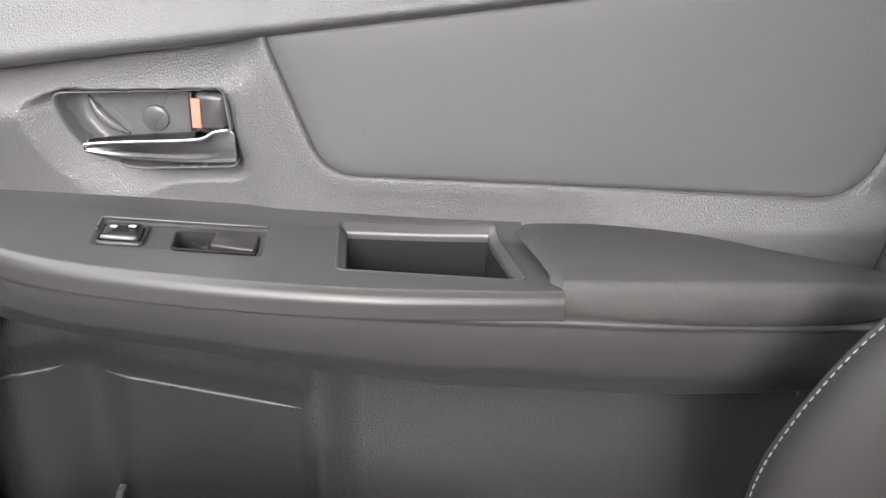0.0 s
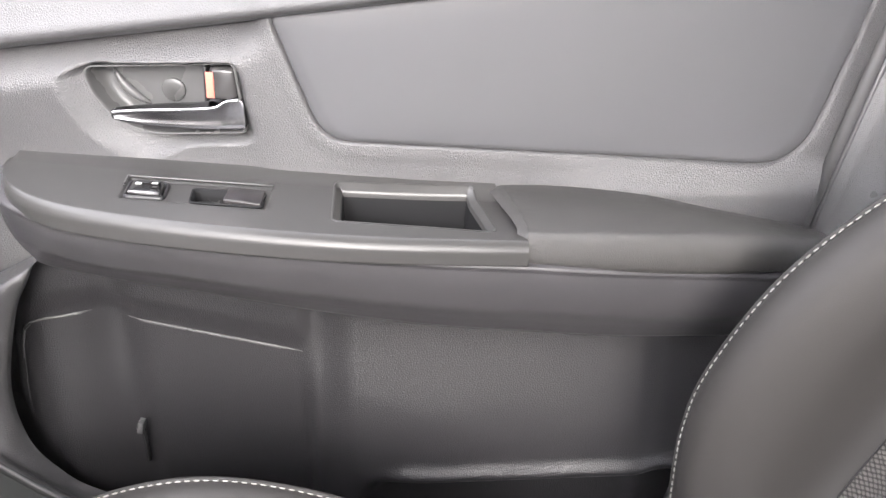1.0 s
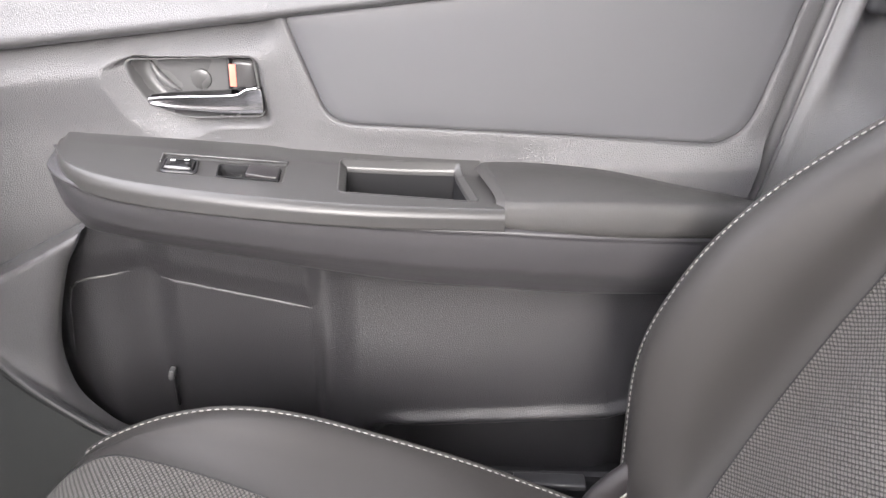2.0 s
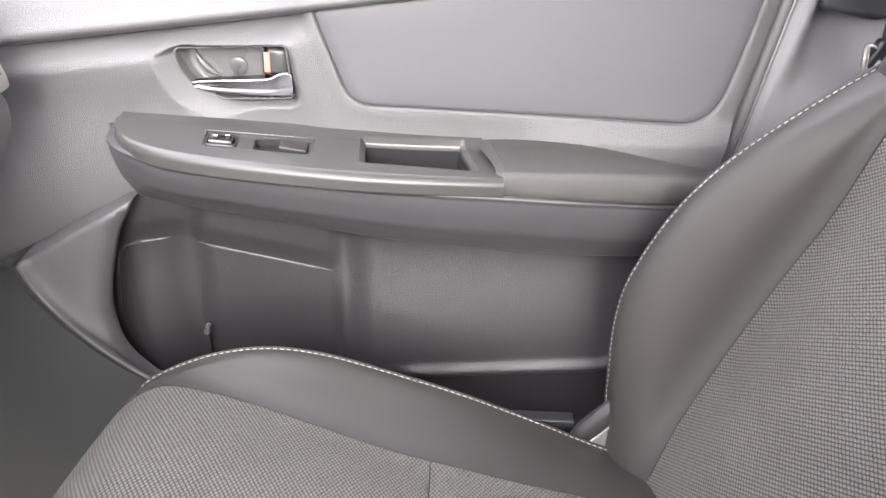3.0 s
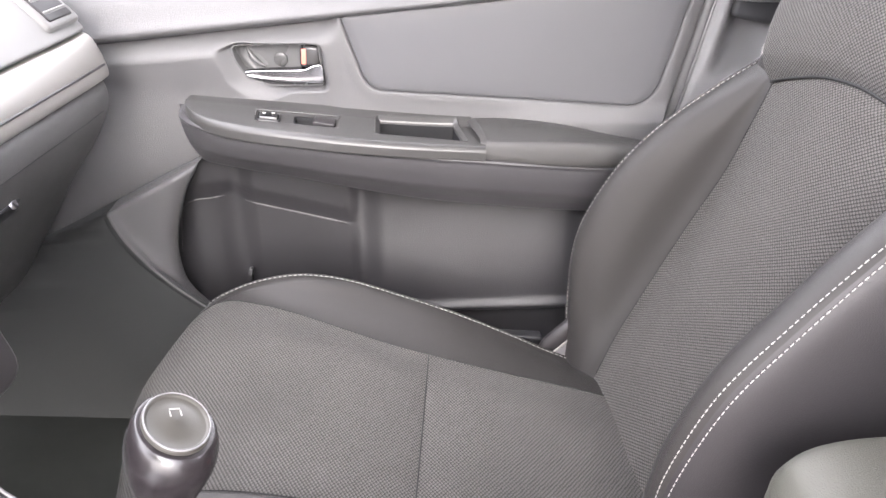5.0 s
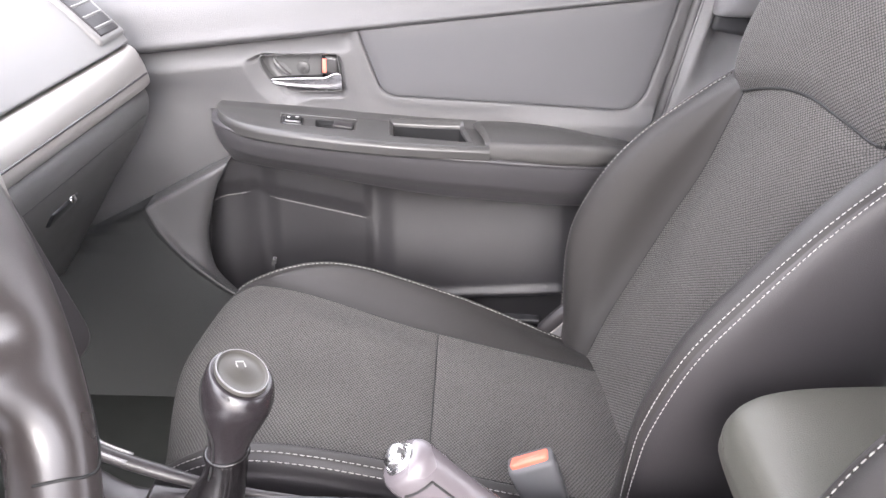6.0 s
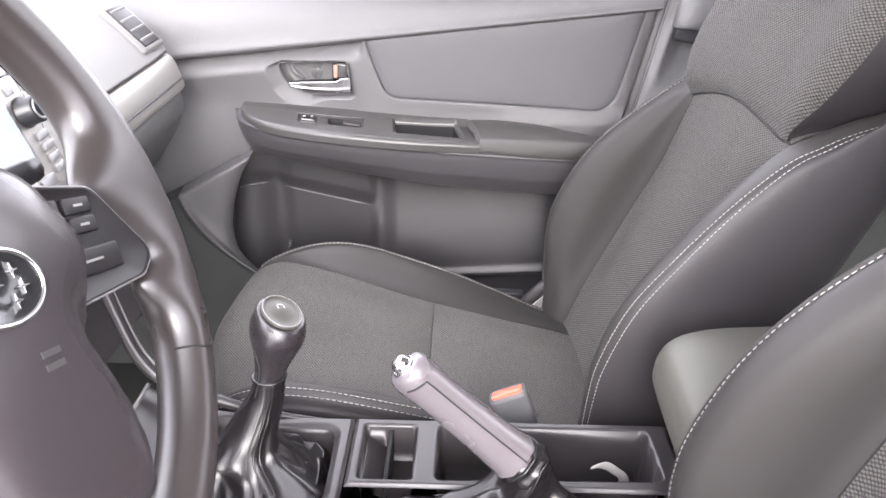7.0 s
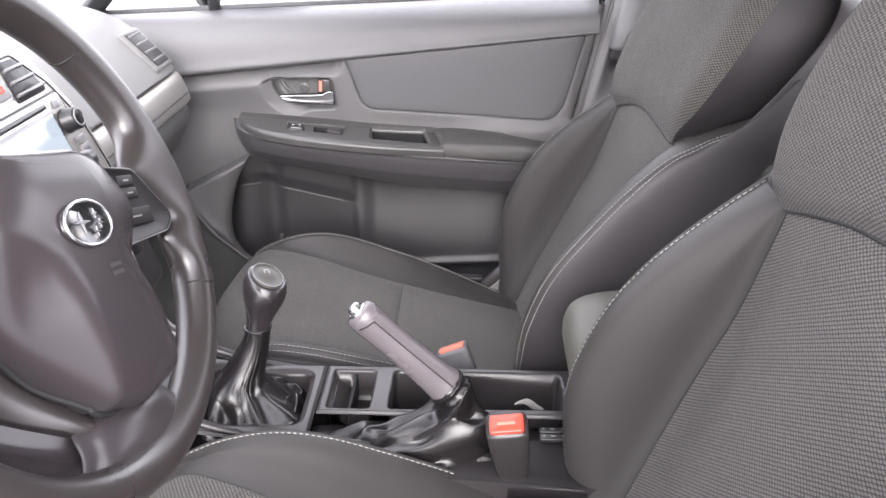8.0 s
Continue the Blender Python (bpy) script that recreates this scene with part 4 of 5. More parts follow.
part("cushion_side", split_cols(CG, 0, 3 * K), SEAT_SIDE, seat, "dark vinyl side panel")
part("cushion_side", split_cols(CG, 13 * K, 16 * K), SEAT_SIDE, seat, "dark vinyl side panel")
part("cushion_front", grid_mesh(np.stack([CG[0], np.stack([CG[0, :, 0] + 0.02, CG[0, :, 1], np.full(CG.shape[1], 0.13)], -1)])), SEAT_SIDE, seat, "dark vinyl front panel")
cross = CG[row_cut, 6 * K:10 * K + 1].copy()
cross[:, 2] -= 0.0095 * np.sin(np.linspace(0, np.pi, len(cross))) ** 0.6
part("cushion_seam", tube(cross, 0.0008, 6), SEAM, seat, "dark seam fold")
for col in (6 * K, 10 * K):
    part("cushion_seam", tube(CG[10:, col] + (0, 0, 0.0002), 0.0007, 6), SEAM, seat, "dark seam fold")
far_c = CG[14:, 3 * K]
part("cushion_piping", tube(far_c, 0.0022, 8), SEAT_LEATHER, seat)
part("cushion_stitching", stitches(far_c, 0.0042, 0.0024, 0.0006, (0, -0.003, 0.0018)), THREAD, seat, "off-white thread")
for col, dz in ((13 * K - 1, 0.0012), (13 * K + 3, 0.0006)):
    part("cushion_stitching", stitches(CG[16:, col], 0.0050, 0.0016, 0.0005, (0, -0.0006, dz)), THREAD, seat, "off-white thread")
part("seat_base", bm_box((-0.24, -0.05, FLOOR_Z), (0.26, 0.30, 0.16), 0.02), BLACK, seat, "black seat frame and rails")
hinge = curve_pts([(0.150, 0.330, 0.252), (0.164, 0.334, 0.272), (0.180, 0.336, 0.288), (0.198, 0.337, 0.310), (0.207, 0.337, 0.335)], 6)
part("recliner_cover", tube(hinge, [0.006 + 0.005 * math.sin(math.pi * k / (len(hinge) - 1)) for k in range(len(hinge))], 10, squash=1.6), CONSOLE, seat, "dark plastic hinge cover")
plate = np.stack([hinge + (0.004, -0.012, -0.001), hinge + (0.014, -0.014, -0.010), hinge + (0.030, -0.016, -0.026)], 1)
part("hinge_plate", grid_mesh(plate[4:]), SILVER_DARK, seat, "bare grey hinge plate")
part("hinge_edge", tube(hinge[4:] + (0.003, -0.013, 0.000), 0.0013, 8), SILVER, seat, "bright metal edge of the hinge plate")
part("seat_lever", rbox((0.066, 0.016, 0.007), 0.002, pose(0.122, 0.346, 0.285, 0, 2, 0)), BLACK, seat, "black adjuster lever")

driver = copy_thing(seat, Matrix.Translation((0.034, SEAT_Y - 0.630, FLOOR_Z + 0.083)))
for ob in list(driver.children):
    if ob.name.split(".")[0] in ("recliner_cover", "hinge_plate", "hinge_edge", "seat_lever"):
        bpy.data.objects.remove(ob)
lean = Vector((0.222 + 0.25 * math.sin(radians(25)), 0, 0.282 + 0.25 * math.cos(radians(25))))
along = Matrix.Translation((0.222, 0, 0.282)) @ pose(0, 0, 0, 0, 25, 0)
upright = Matrix.Translation(lean) @ pose(0.006, 0, 0, 0, -4.5, 0) @ Matrix.Translation(-lean) @ along @ Matrix.Diagonal((1, 1, 1.045, 1)) @ along.inverted()
for ob in driver.children:
    if ob.name.split(".")[0] in ("back_centre", "back_bolster", "back_side", "back_shell", "seam", "fold_seam", "piping", "stitching", "upper_back", "shoulder", "shoulder_side", "shoulder_shell"):
        ob.matrix_basis = upright @ ob.matrix_basis
for ob in driver.children:
    if ob.name.startswith("cushion") or ob.name.startswith("seat_base"):
        ob.matrix_basis = Matrix.Translation((0.040, -0.25 * 0.322, -0.012)) @ Matrix.Diagonal((1, 1.25, 1, 1)) @ ob.matrix_basis
tagged(driver, "charcoal leather and mesh cloth driver seat behind the wheel", "car seat", "front seats")

# ---- dashboard ----
dash = thing("dashboard", (-0.60, 0.1, 0.30), "grey soft-touch dashboard with silver strip and glovebox", "dashboard")


def dash_section(y, k=0.0, top=0.0):
    """Dash profile at y; k draws it in towards its middle, for the rounded end."""
    pts = [(-0.95, 0.790), (-0.75, 0.792), (-0.60, 0.782 + top), (-0.530, 0.765 + top), (-0.485, 0.738), (-0.445, 0.699), (-0.424, 0.674), (-0.4185, 0.6655), (-0.426, 0.661), (-0.428, 0.650)]
    mid = np.array((-0.62, 0.66))
    out = []
    for x, z in pts:
        q = np.array((x, z))
        q = q + (mid - q) * k * np.array((0.25, 0.25))
        out.append((q[0], y, q[1]))
    return out


def glove_section(y, k=0.0):
    pts = [(-0.428, 0.608), (-0.408, 0.606), (-0.400, 0.592), (-0.405, 0.565), (-0.428, 0.525), (-0.470, 0.470), (-0.535, 0.375), (-0.60, 0.30), (-0.75, 0.27)]
    return [(x - 0.07 * k, y, z - 0.01 * k) for x, z in pts]


stations = ((-0.84, 0), (-0.5, 0), (-0.2, 0), (0.05, 0), (0.25, 0), (0.36, 0.0), (0.405, 0.02), (0.430, 0.08), (0.443, 0.22), (0.447, 0.6))
part("upper_dash", grid_mesh(loft([dash_section(y, k) for y, k in stations], 6, 5)), DASH, dash, "soft grey upper dash")
part("lower_dash", grid_mesh(loft([glove_section(y, k) for y, k in ((-0.84, 0), (-0.5, 0), (-0.2, 0), (0.05, 0), (0.25, 0), (0.37, 0.0), (0.415, 0.05), (0.436, 0.16), (0.446, 0.45), (0.449, 1.0))], 6, 5)), DASH_SHADED, dash, "grey lower dash and glovebox face")
secs = []
for y, k in ((-0.84, 0), (-0.4, 0), (0.0, 0), (0.25, 0), (0.38, 0), (0.425, 0.1), (0.440, 0.4), (0.444, 1.0)):
    o = -0.03 * k
    secs.append([(-0.432 + o, y, 0.6600), (-0.419 + o, y, 0.6605), (-0.4095 + o, y, 0.6545), (-0.4020 + o, y, 0.638), (-0.3985 + o, y, 0.625), (-0.3965 + o, y, 0.6135), (-0.401 + o, y, 0.608), (-0.43 + o, y, 0.607)])
part("silver_strip", grid_mesh(loft(secs, 6, 5)), SILVER, dash, "satin silver decor strip")
part("strip_groove", tube([(-0.3988, y, 0.6255) for y in np.linspace(-0.10, 0.418, 12)], 0.0016, 8), CONSOLE, dash, "dark groove along the strip")
latch = part("glovebox_latch", rbox((0.010, 0.065, 0.022), 0.004, pose(-0.428, 0.185, 0.528, 0, 32, 0)), BLACK, dash, "black glovebox latch")
part("keyhole", lathe([(0.0, 0), (0.006, 0), (0.006, 0.003), (0.0, 0.003)], pose(-0.421, 0.200, 0.534, 0, 60, 0), 16), CHROME, latch)
part("glovebox_gap", tube([(-0.4035, y, 0.571) for y in np.linspace(0.02, 0.40, 12)], 0.0012, 6), BLACK, dash)

# outer air vent
vent = part("air_vent", rbox((0.012, 0.074, 0.088), 0.006, pose(-0.4540, 0.392, 0.7080, 0, -44, 0)), DASH, dash, "grey side air vent with slats")
part("vent_well", rbox((0.010, 0.054, 0.072), 0.002, pose(-0.4520, 0.390, 0.7105, 0, -44, 0)), POD, vent)
for k in range(4):
    part("slat", rbox((0.009, 0.050, 0.0036), 0.0010, pose(-0.4500, 0.390, 0.7125, 0, -44, 0) @ Matrix.Translation((0, 0, -0.027 + 0.018 * k)) @ pose(0, 0, 0, 0, -50, 0)), DASH, vent)

# ---- centre stack ----
stack = thing("centre_stack", (-0.42, -0.17, 0.45), "silver centre console stack with radio and air vents", "centre stack")
T = pose(-0.381, -0.170, 0.700, 0, -18, 0)


def face(a, b, h):
    """Stack coordinates: a across, b up, h out of the face."""
    return T @ Vector((h, a, b))


def plate(outline, h0, h1, bevel=0.002, n=80):
    return slab(resample(outline, n), lambda a, b, h: tuple(face(a, b, h0 + h)), h1 - h0, bevel)


def fbox(a, b, h, da, db, dh, bevel=0.0012):
    return rbox((dh, da, db), bevel, T @ Matrix.Translation((h, a, b)))


def both(half):
    """An outline from its passenger half, mirrored to the driver's side."""
    return half + [(-a, b, r) for a, b, r in half[::-1]]


FACIA = both([(0.146, -0.100, 0.010), (0.158, -0.055, 0.05), (0.150, 0.018, 0.10), (0.124, 0.072, 0.08), (0.080, 0.120, 0.020)])
body = both([(0.165, -0.23, 0.02), (0.172, -0.05, 0.05), (0.164, 0.022, 0.10), (0.136, 0.080, 0.08), (0.090, 0.136, 0.020)])
part("surround", plate(rounded(body, 6), -0.08, 0.0, 0.005, 160), CONSOLE, stack, "dark stack body")
part("silver_surround", plate(rounded(both([(0.155, -0.105, 0.01), (0.171, -0.05, 0.05), (0.163, 0.022, 0.10), (0.135, 0.080, 0.08), (0.089, 0.135, 0.020)]), 6), -0.003, 0.0045, 0.003, 160), SILVER, stack, "satin silver band")
face_o = resample(rounded(FACIA, 8), 200)
part("silver_face", plate(rounded(FACIA, 8), 0.002, 0.012, 0.002, 200), SILVER, stack, "satin silver facia")
for d_, r_ in ((0.0005, 0.0022), (0.0075, 0.0013)):
    part("groove", tube([tuple(face(a, b, 0.0070 if d_ < 0.002 else 0.0118)) for a, b in inset(face_o, d_)], r_, 8, True), GLOSS, stack, "dark joint round the facia")
for s in (-1, 1):
    cell = rounded([(0.046 * s, 0.062, 0.004), (0.112 * s, 0.062, 0.006), (0.078 * s, 0.108, 0.006), (0.046 * s, 0.110, 0.004)], 5)
    v_ = part("air_vent", plate(cell, 0.008, 0.0135, 0.0012, 70), BLACK, stack, "black air vent with silver slats")
    for k, w_ in ((0, 0.056), (1, 0.046), (2, 0.034)):
        part("slat", rbox((0.007, w_, 0.0036), 0.001, T @ Matrix.Translation((0.0155, s * (0.0475 + 0.5 * w_), 0.0700 + 0.0145 * k)) @ pose(0, 0, 0, 0, -20, 0)), SILVER_DARK, v_)
haz = part("hazard_button", fbox(0.0, 0.084, 0.013, 0.076, 0.024, 0.006), SILVER_DARK, stack, "grey hazard light button with red mark")
part("hazard_mark", fbox(0.0, 0.084, 0.0164, 0.060, 0.008, 0.0006, 0), RED_SOFT, haz, "red warning mark")
radio = part("radio", plate(rounded([(-0.128, -0.066, 0.006), (0.128, -0.066, 0.006), (0.121, 0.056, 0.006), (-0.121, 0.056, 0.006)], 5), 0.010, 0.0150, 0.0012, 120), SILVER, stack, "silver radio with lit display")
part("radio_joint", tube([tuple(face(a, b, 0.0128)) for a, b in resample(rounded([(-0.129, -0.067, 0.006), (0.129, -0.067, 0.006), (0.122, 0.057, 0.006), (-0.122, 0.057, 0.006)], 5), 100)], 0.0012, 6, True), GLOSS, radio)
part("slot", fbox(-0.010, 0.0465, 0.0145, 0.19, 0.0065, 0.0022), GLOSS, radio, "black disc slot")
part("button", fbox(0.1030, 0.0440, 0.0155, 0.011, 0.010, 0.004), SILVER_DARK, radio)
part("display_frame", fbox(-0.002, 0.004, 0.0148, 0.186, 0.072, 0.0022), SILVER_DARK, radio)
part("display", fbox(-0.002, 0.004, 0.0158, 0.176, 0.064, 0.0022), SCREEN, radio, "lit blue-grey display")
for s in (-1, 1):
    kn = part("dial", lathe([(0.0, 0), (0.0155, 0), (0.0155, 0.003), (0.0140, 0.005), (0.0135, 0.017), (0.012, 0.019), (0.0, 0.0185)], T @ pose(0.014, 0.108 * s, 0.020, 0, 90, 0), 28), BLACK, radio, "black knurled dial")
    part("dial_ring", tube([tuple(T @ Vector((0.0330, 0.108 * s + 0.0100 * math.cos(q), 0.020 + 0.0100 * math.sin(q)))) for q in np.linspace(0, 2 * math.pi, 24, endpoint=False)], 0.0012, 6, True), SILVER_DARK, kn)
    for k in range(4):
        part("button", fbox(0.113 * s, -0.005 - 0.0115 * k, 0.0165, 0.017, 0.0085, 0.005), SILVER_DARK, radio)
for k in range(7):
    part("button", fbox(-0.084 + 0.028 * k, -0.045, 0.0165, 0.024, 0.012, 0.005), SILVER_DARK, radio)
for k in range(3):
    part("climate_dial", lathe([(0.0, 0), (0.024, 0), (0.024, 0.005), (0.020, 0.008), (0.019, 0.022), (0.016, 0.024), (0.0, 0.024)], T @ pose(0.006, -0.09 + 0.09 * k, -0.145, 0, 90, 0), 28), BLACK, stack, "black heater dial")
for s in (-1, 1):
    rail = curve_pts([tuple(face(0.150 * s, -0.090, 0.004)), (-0.318, -0.205 + 0.085 * s, 0.612), (-0.292, -0.210 + 0.065 * s, 0.585), (-0.285, -0.210 + 0.065 * s, 0.552), (-0.278, -0.210 + 0.065 * s, 0.520), (-0.270, -0.210 + 0.065 * s, 0.496), (-0.257, -0.210 + 0.065 * s, 0.476), (-0.238, -0.210 + 0.065 * s, 0.464), (-0.210, -0.210 + 0.066 * s, 0.451), (-0.175, -0.210 + 0.067 * s, 0.437), (-0.135, -0.210 + 0.068 * s, 0.426), (-0.085, -0.210 + 0.068 * s, 0.419)], 6)
    strip = part("edge_rail", tube(rail, [0.0062] * (len(rail) - 18) + [0.0062 - 0.0002 * k for k in range(18)], 12), CONSOLE, stack, "grey edge rail running to the console")
    for d_ in (-1, 1):
        part("rail_line", tube((rail + np.array((0.0038 + 0.0010 * d_, 0.0045 * d_ * s, 0.0035)))[2:-22], 0.0013, 8), SILVER_DARK, strip, "thin silver line")

# ---- centre console ----
console = thing("centre_console", (0.0, -0.21, FLOOR_Z), "dark plastic centre console with open bins", "centre console")
CZ = 0.425
U, V = np.meshgrid(np.linspace(0, 1, 260), np.linspace(0, 1, 110), indexing="ij")
X = -0.0565 + 0.3215 * U
Y = -0.2345 + 0.0945 * V
BIN_A = rounded([(-0.0470, -0.1505, 0.006), (0.0090, -0.1505, 0.006), (0.0080, -0.2265, 0.006), (-0.0460, -0.2265, 0.006)], 5)
BIN_B = rounded([(0.0300, -0.1505, 0.008), (0.2430, -0.1500, 0.010), (0.2465, -0.2210, 0.010), (0.0280, -0.2265, 0.008)], 5)
da, db = outside(X, Y, BIN_A), outside(X, Y, BIN_B)
Z = CZ - 0.0015 * ease((0.001 - da) / 0.0015) - 0.045 * ease((-0.0014 - da) / 0.002) - 0.0015 * ease((0.001 - db) / 0.0015) - 0.075 * ease((-0.0014 - db) / 0.002)
slope = ease((X + 0.047) / 0.028)
Z = np.where((da < -0.003) & (X < -0.019), CZ - 0.012 - 0.018 * slope, Z)
rim_d = np.minimum(np.minimum(X + 0.0565, 0.2650 - X), np.minimum(Y + 0.2345, -0.1400 - Y))
Z = Z - 0.0035 * (1 - ease(rim_d / 0.004))
part("bin_tray", grid_mesh(np.stack([X, Y, Z], -1)), CONSOLE, console, "grey plastic tray with cup and coin bins")
part("bin_divider", rbox((0.004, 0.074, 0.032), 0.001, Matrix.Translation((-0.0185, -0.1885, CZ - 0.022))), BIN, console)
body_o = rounded([(-0.30, -0.1445, 0.02), (0.30, -0.1445, 0.03), (0.30, -0.335, 0.03), (-0.30, -0.300, 0.02)], 5)
bo = resample(body_o, 140)
part("side_wall", grid_mesh(np.array([[(a, b, z) for a, b in np.vstack([bo, bo[:1]])] for z in (FLOOR_Z, 0.30, 0.395, 0.41)])), CONSOLE, console, "dark side walls")
part("lower_deck", slab(resample(rounded([(-0.060, -0.236, 0.004), (0.27, -0.236, 0.006), (0.27, -0.335, 0.02), (-0.060, -0.310, 0.01)], 5), 80), lambda a, b, h: (a, b, 0.385 + h), 0.022, 0.004), POD, console, "dark deck under the handbrake")
part("bin_bottom", bm_box((-0.06, -0.236, 0.33), (0.26, -0.146, 0.345)), BIN, console)
card_top = curve_pts([(0.1856, -0.174, 0.3950), (0.194, -0.174, 0.4005), (0.2024, -0.174, 0.4025), (0.213, -0.175, 0.396), (0.225, -0.177, 0.384), (0.230, -0.178, 0.350)], 6)
card_low = curve_pts([(0.1858, -0.176, 0.3942), (0.192, -0.176, 0.3965), (0.199, -0.177, 0.3962), (0.207, -0.178, 0.391), (0.2145, -0.179, 0.383), (0.216, -0.180, 0.350)], 6)
part("strip", grid_mesh(np.stack([card_top, card_low, card_low + (0, 0.001, -0.0006), card_top + (0, 0.001, 0)], 1)), THREAD, console, "pale curled card standing in the bin")

# gear surround
U, V = np.meshgrid(np.linspace(0, 1, 150), np.linspace(0, 1, 110), indexing="ij")
X = -0.2150 + 0.1570 * U
Y = -0.2810 + 0.1410 * V
GEAR = rounded([(-0.2000, -0.1560, 0.014), (-0.0735, -0.1560, 0.014), (-0.0720, -0.2560, 0.014), (-0.2000, -0.2620, 0.014)], 6)
dg = outside(X, Y, GEAR)
rim_d = np.minimum(np.minimum(X + 0.2150, -0.0580 - X), np.minimum(Y + 0.2810, -0.1400 - Y))
Z = CZ + 0.0 * X - 0.004 * ease((0.006 - dg) / 0.007) - 0.030 * ease((-0.001 - dg) / 0.004) - 0.0035 * (1 - ease(rim_d / 0.004)) + 0.055 * ease((-0.13 - X) / 0.14) * 0.25
part("gear_surround", grid_mesh(np.stack([X, Y, Z], -1)), CONSOLE, console, "grey plastic gear lever surround")
part("front_ramp", grid_mesh(loft([[(x, -0.286, z - 0.012), (x, -0.280, z), (x, -0.21, z + 0.002), (x, -0.146, z), (x, -0.140, z - 0.012)] for x, z in ((-0.212, 0.428), (-0.235, 0.434), (-0.268, 0.459), (-0.272, 0.453), (-0.276, 0.40))], 5, 5)), CONSOLE, console)

part("front_lip", tube([(-0.270, y, 0.4605) for y in np.linspace(-0.278, -0.140, 6)], 0.0024, 8), SILVER_DARK, console, "pale front edge of the console tray")

# seat heater switches
for j in range(2):
    sw = part("heater_switch", rbox((0.034, 0.0100, 0.006), 0.0014, Matrix.Translation((0.2270, -0.2425 - 0.0125 * j, 0.4105))), BLACK, console, "small black rocker switch")
    for mark_x, mark_w in ((0.2150, 0.0028), (0.2255, 0.0052), (0.2370, 0.0028)):
        part("switch_mark", rbox((mark_w, 0.0020, 0.0006), 0.0, Matrix.Translation((mark_x, -0.2420 - 0.0125 * j, 0.4138))), SILVER, sw, "", False)

# ---- gear lever ----
gear = thing("gear_lever", (-0.13, -0.20, 0.40), "leather gear lever with metal cap and gathered boot", "gear lever")
low, top = Vector((-0.1340, -0.187, 0.491)), Vector((-0.1135, -0.174, 0.574))
axis = Matrix.Translation(low) @ (top - low).to_track_quat("Z", "Y").to_matrix().to_4x4()
knob_prof = [(0.0154, -0.006), (0.0146, 0.006), (0.0146, 0.022), (0.0180, 0.038), (0.0230, 0.052), (0.0262, 0.064), (0.0270, 0.073), (0.0262, 0.080), (0.0240, 0.0850), (0.0200, 0.0862), (0.0, 0.0864)]
ang = np.linspace(0, 2 * np.pi, 40, endpoint=False)
rings = []
for r, h in curve_pts(knob_prof, 4):
    lean_h = 0.27 * float(ease((h - 0.050) / 0.032))
    rings.append([tuple(axis @ Vector((r * math.cos(a), 0.94 * r * math.sin(a), h + lean_h * r * (0.97 * math.cos(a) + 0.2 * math.sin(a))))) for a in ang])
part("knob", grid_mesh(np.array(rings), wrap=True, cap=True), GRIP, gear, "grey leather gear knob")
capm = axis @ pose(0, 0, 0.0868, 3, -15, 0)
cap_ = part("knob_cap", lathe([(0.0, -0.006), (0.0212, -0.006), (0.0220, 0.0000), (0.0214, 0.0022), (0.0202, 0.0028), (0.0190, 0.0016), (0.0182, 0.0010), (0.012, 0.0026), (0.0, 0.0032)], capm, 40, 0.88), CAP, gear, "dull metal cap with pale gear marks")
part("cap_rim", tube([tuple(capm @ Vector((0.0208 * math.cos(q), 0.88 * 0.0208 * math.sin(q), 0.0024))) for q in np.linspace(0, 2 * math.pi, 40, endpoint=False)], 0.0006, 8, True), SILVER_DARK, cap_, "thin bright rim")
for a, b, da_, db_ in ((0.0085, 0.0, 0.0010, 0.0060), (0.0055, 0.0030, 0.0050, 0.0008), (0.0055, -0.0030, 0.0050, 0.0008)):
    part("pattern_bar", rbox((da_, db_, 0.0004), 0, capm @ Matrix.Translation((a, b, 0.0028)) @ pose(0, 0, 0, 0, 6, 0)), SILVER, cap_, "", False)


def knob_line(q, h0, h1):
    prof = curve_pts(knob_prof, 4)
    hs = np.linspace(h0, h1, 16)
    out = []
    for k, h in enumerate(hs):
        r = float(np.interp(h, prof[:36, 1], prof[:36, 0])) + 0.0003
        out.append(tuple(axis @ Vector((r * math.cos(q[k]), 0.94 * r * math.sin(q[k]), h))))
    return out


for base_q in (2.05,):
    qq = [base_q - 0.80 * float(ease((k / 15 - 0.35) / 0.55)) for k in range(16)]
    part("knob_seam", tube(knob_line(qq, 0.002, 0.084), 0.0009, 6), SEAM, gear, "stitched seam line")

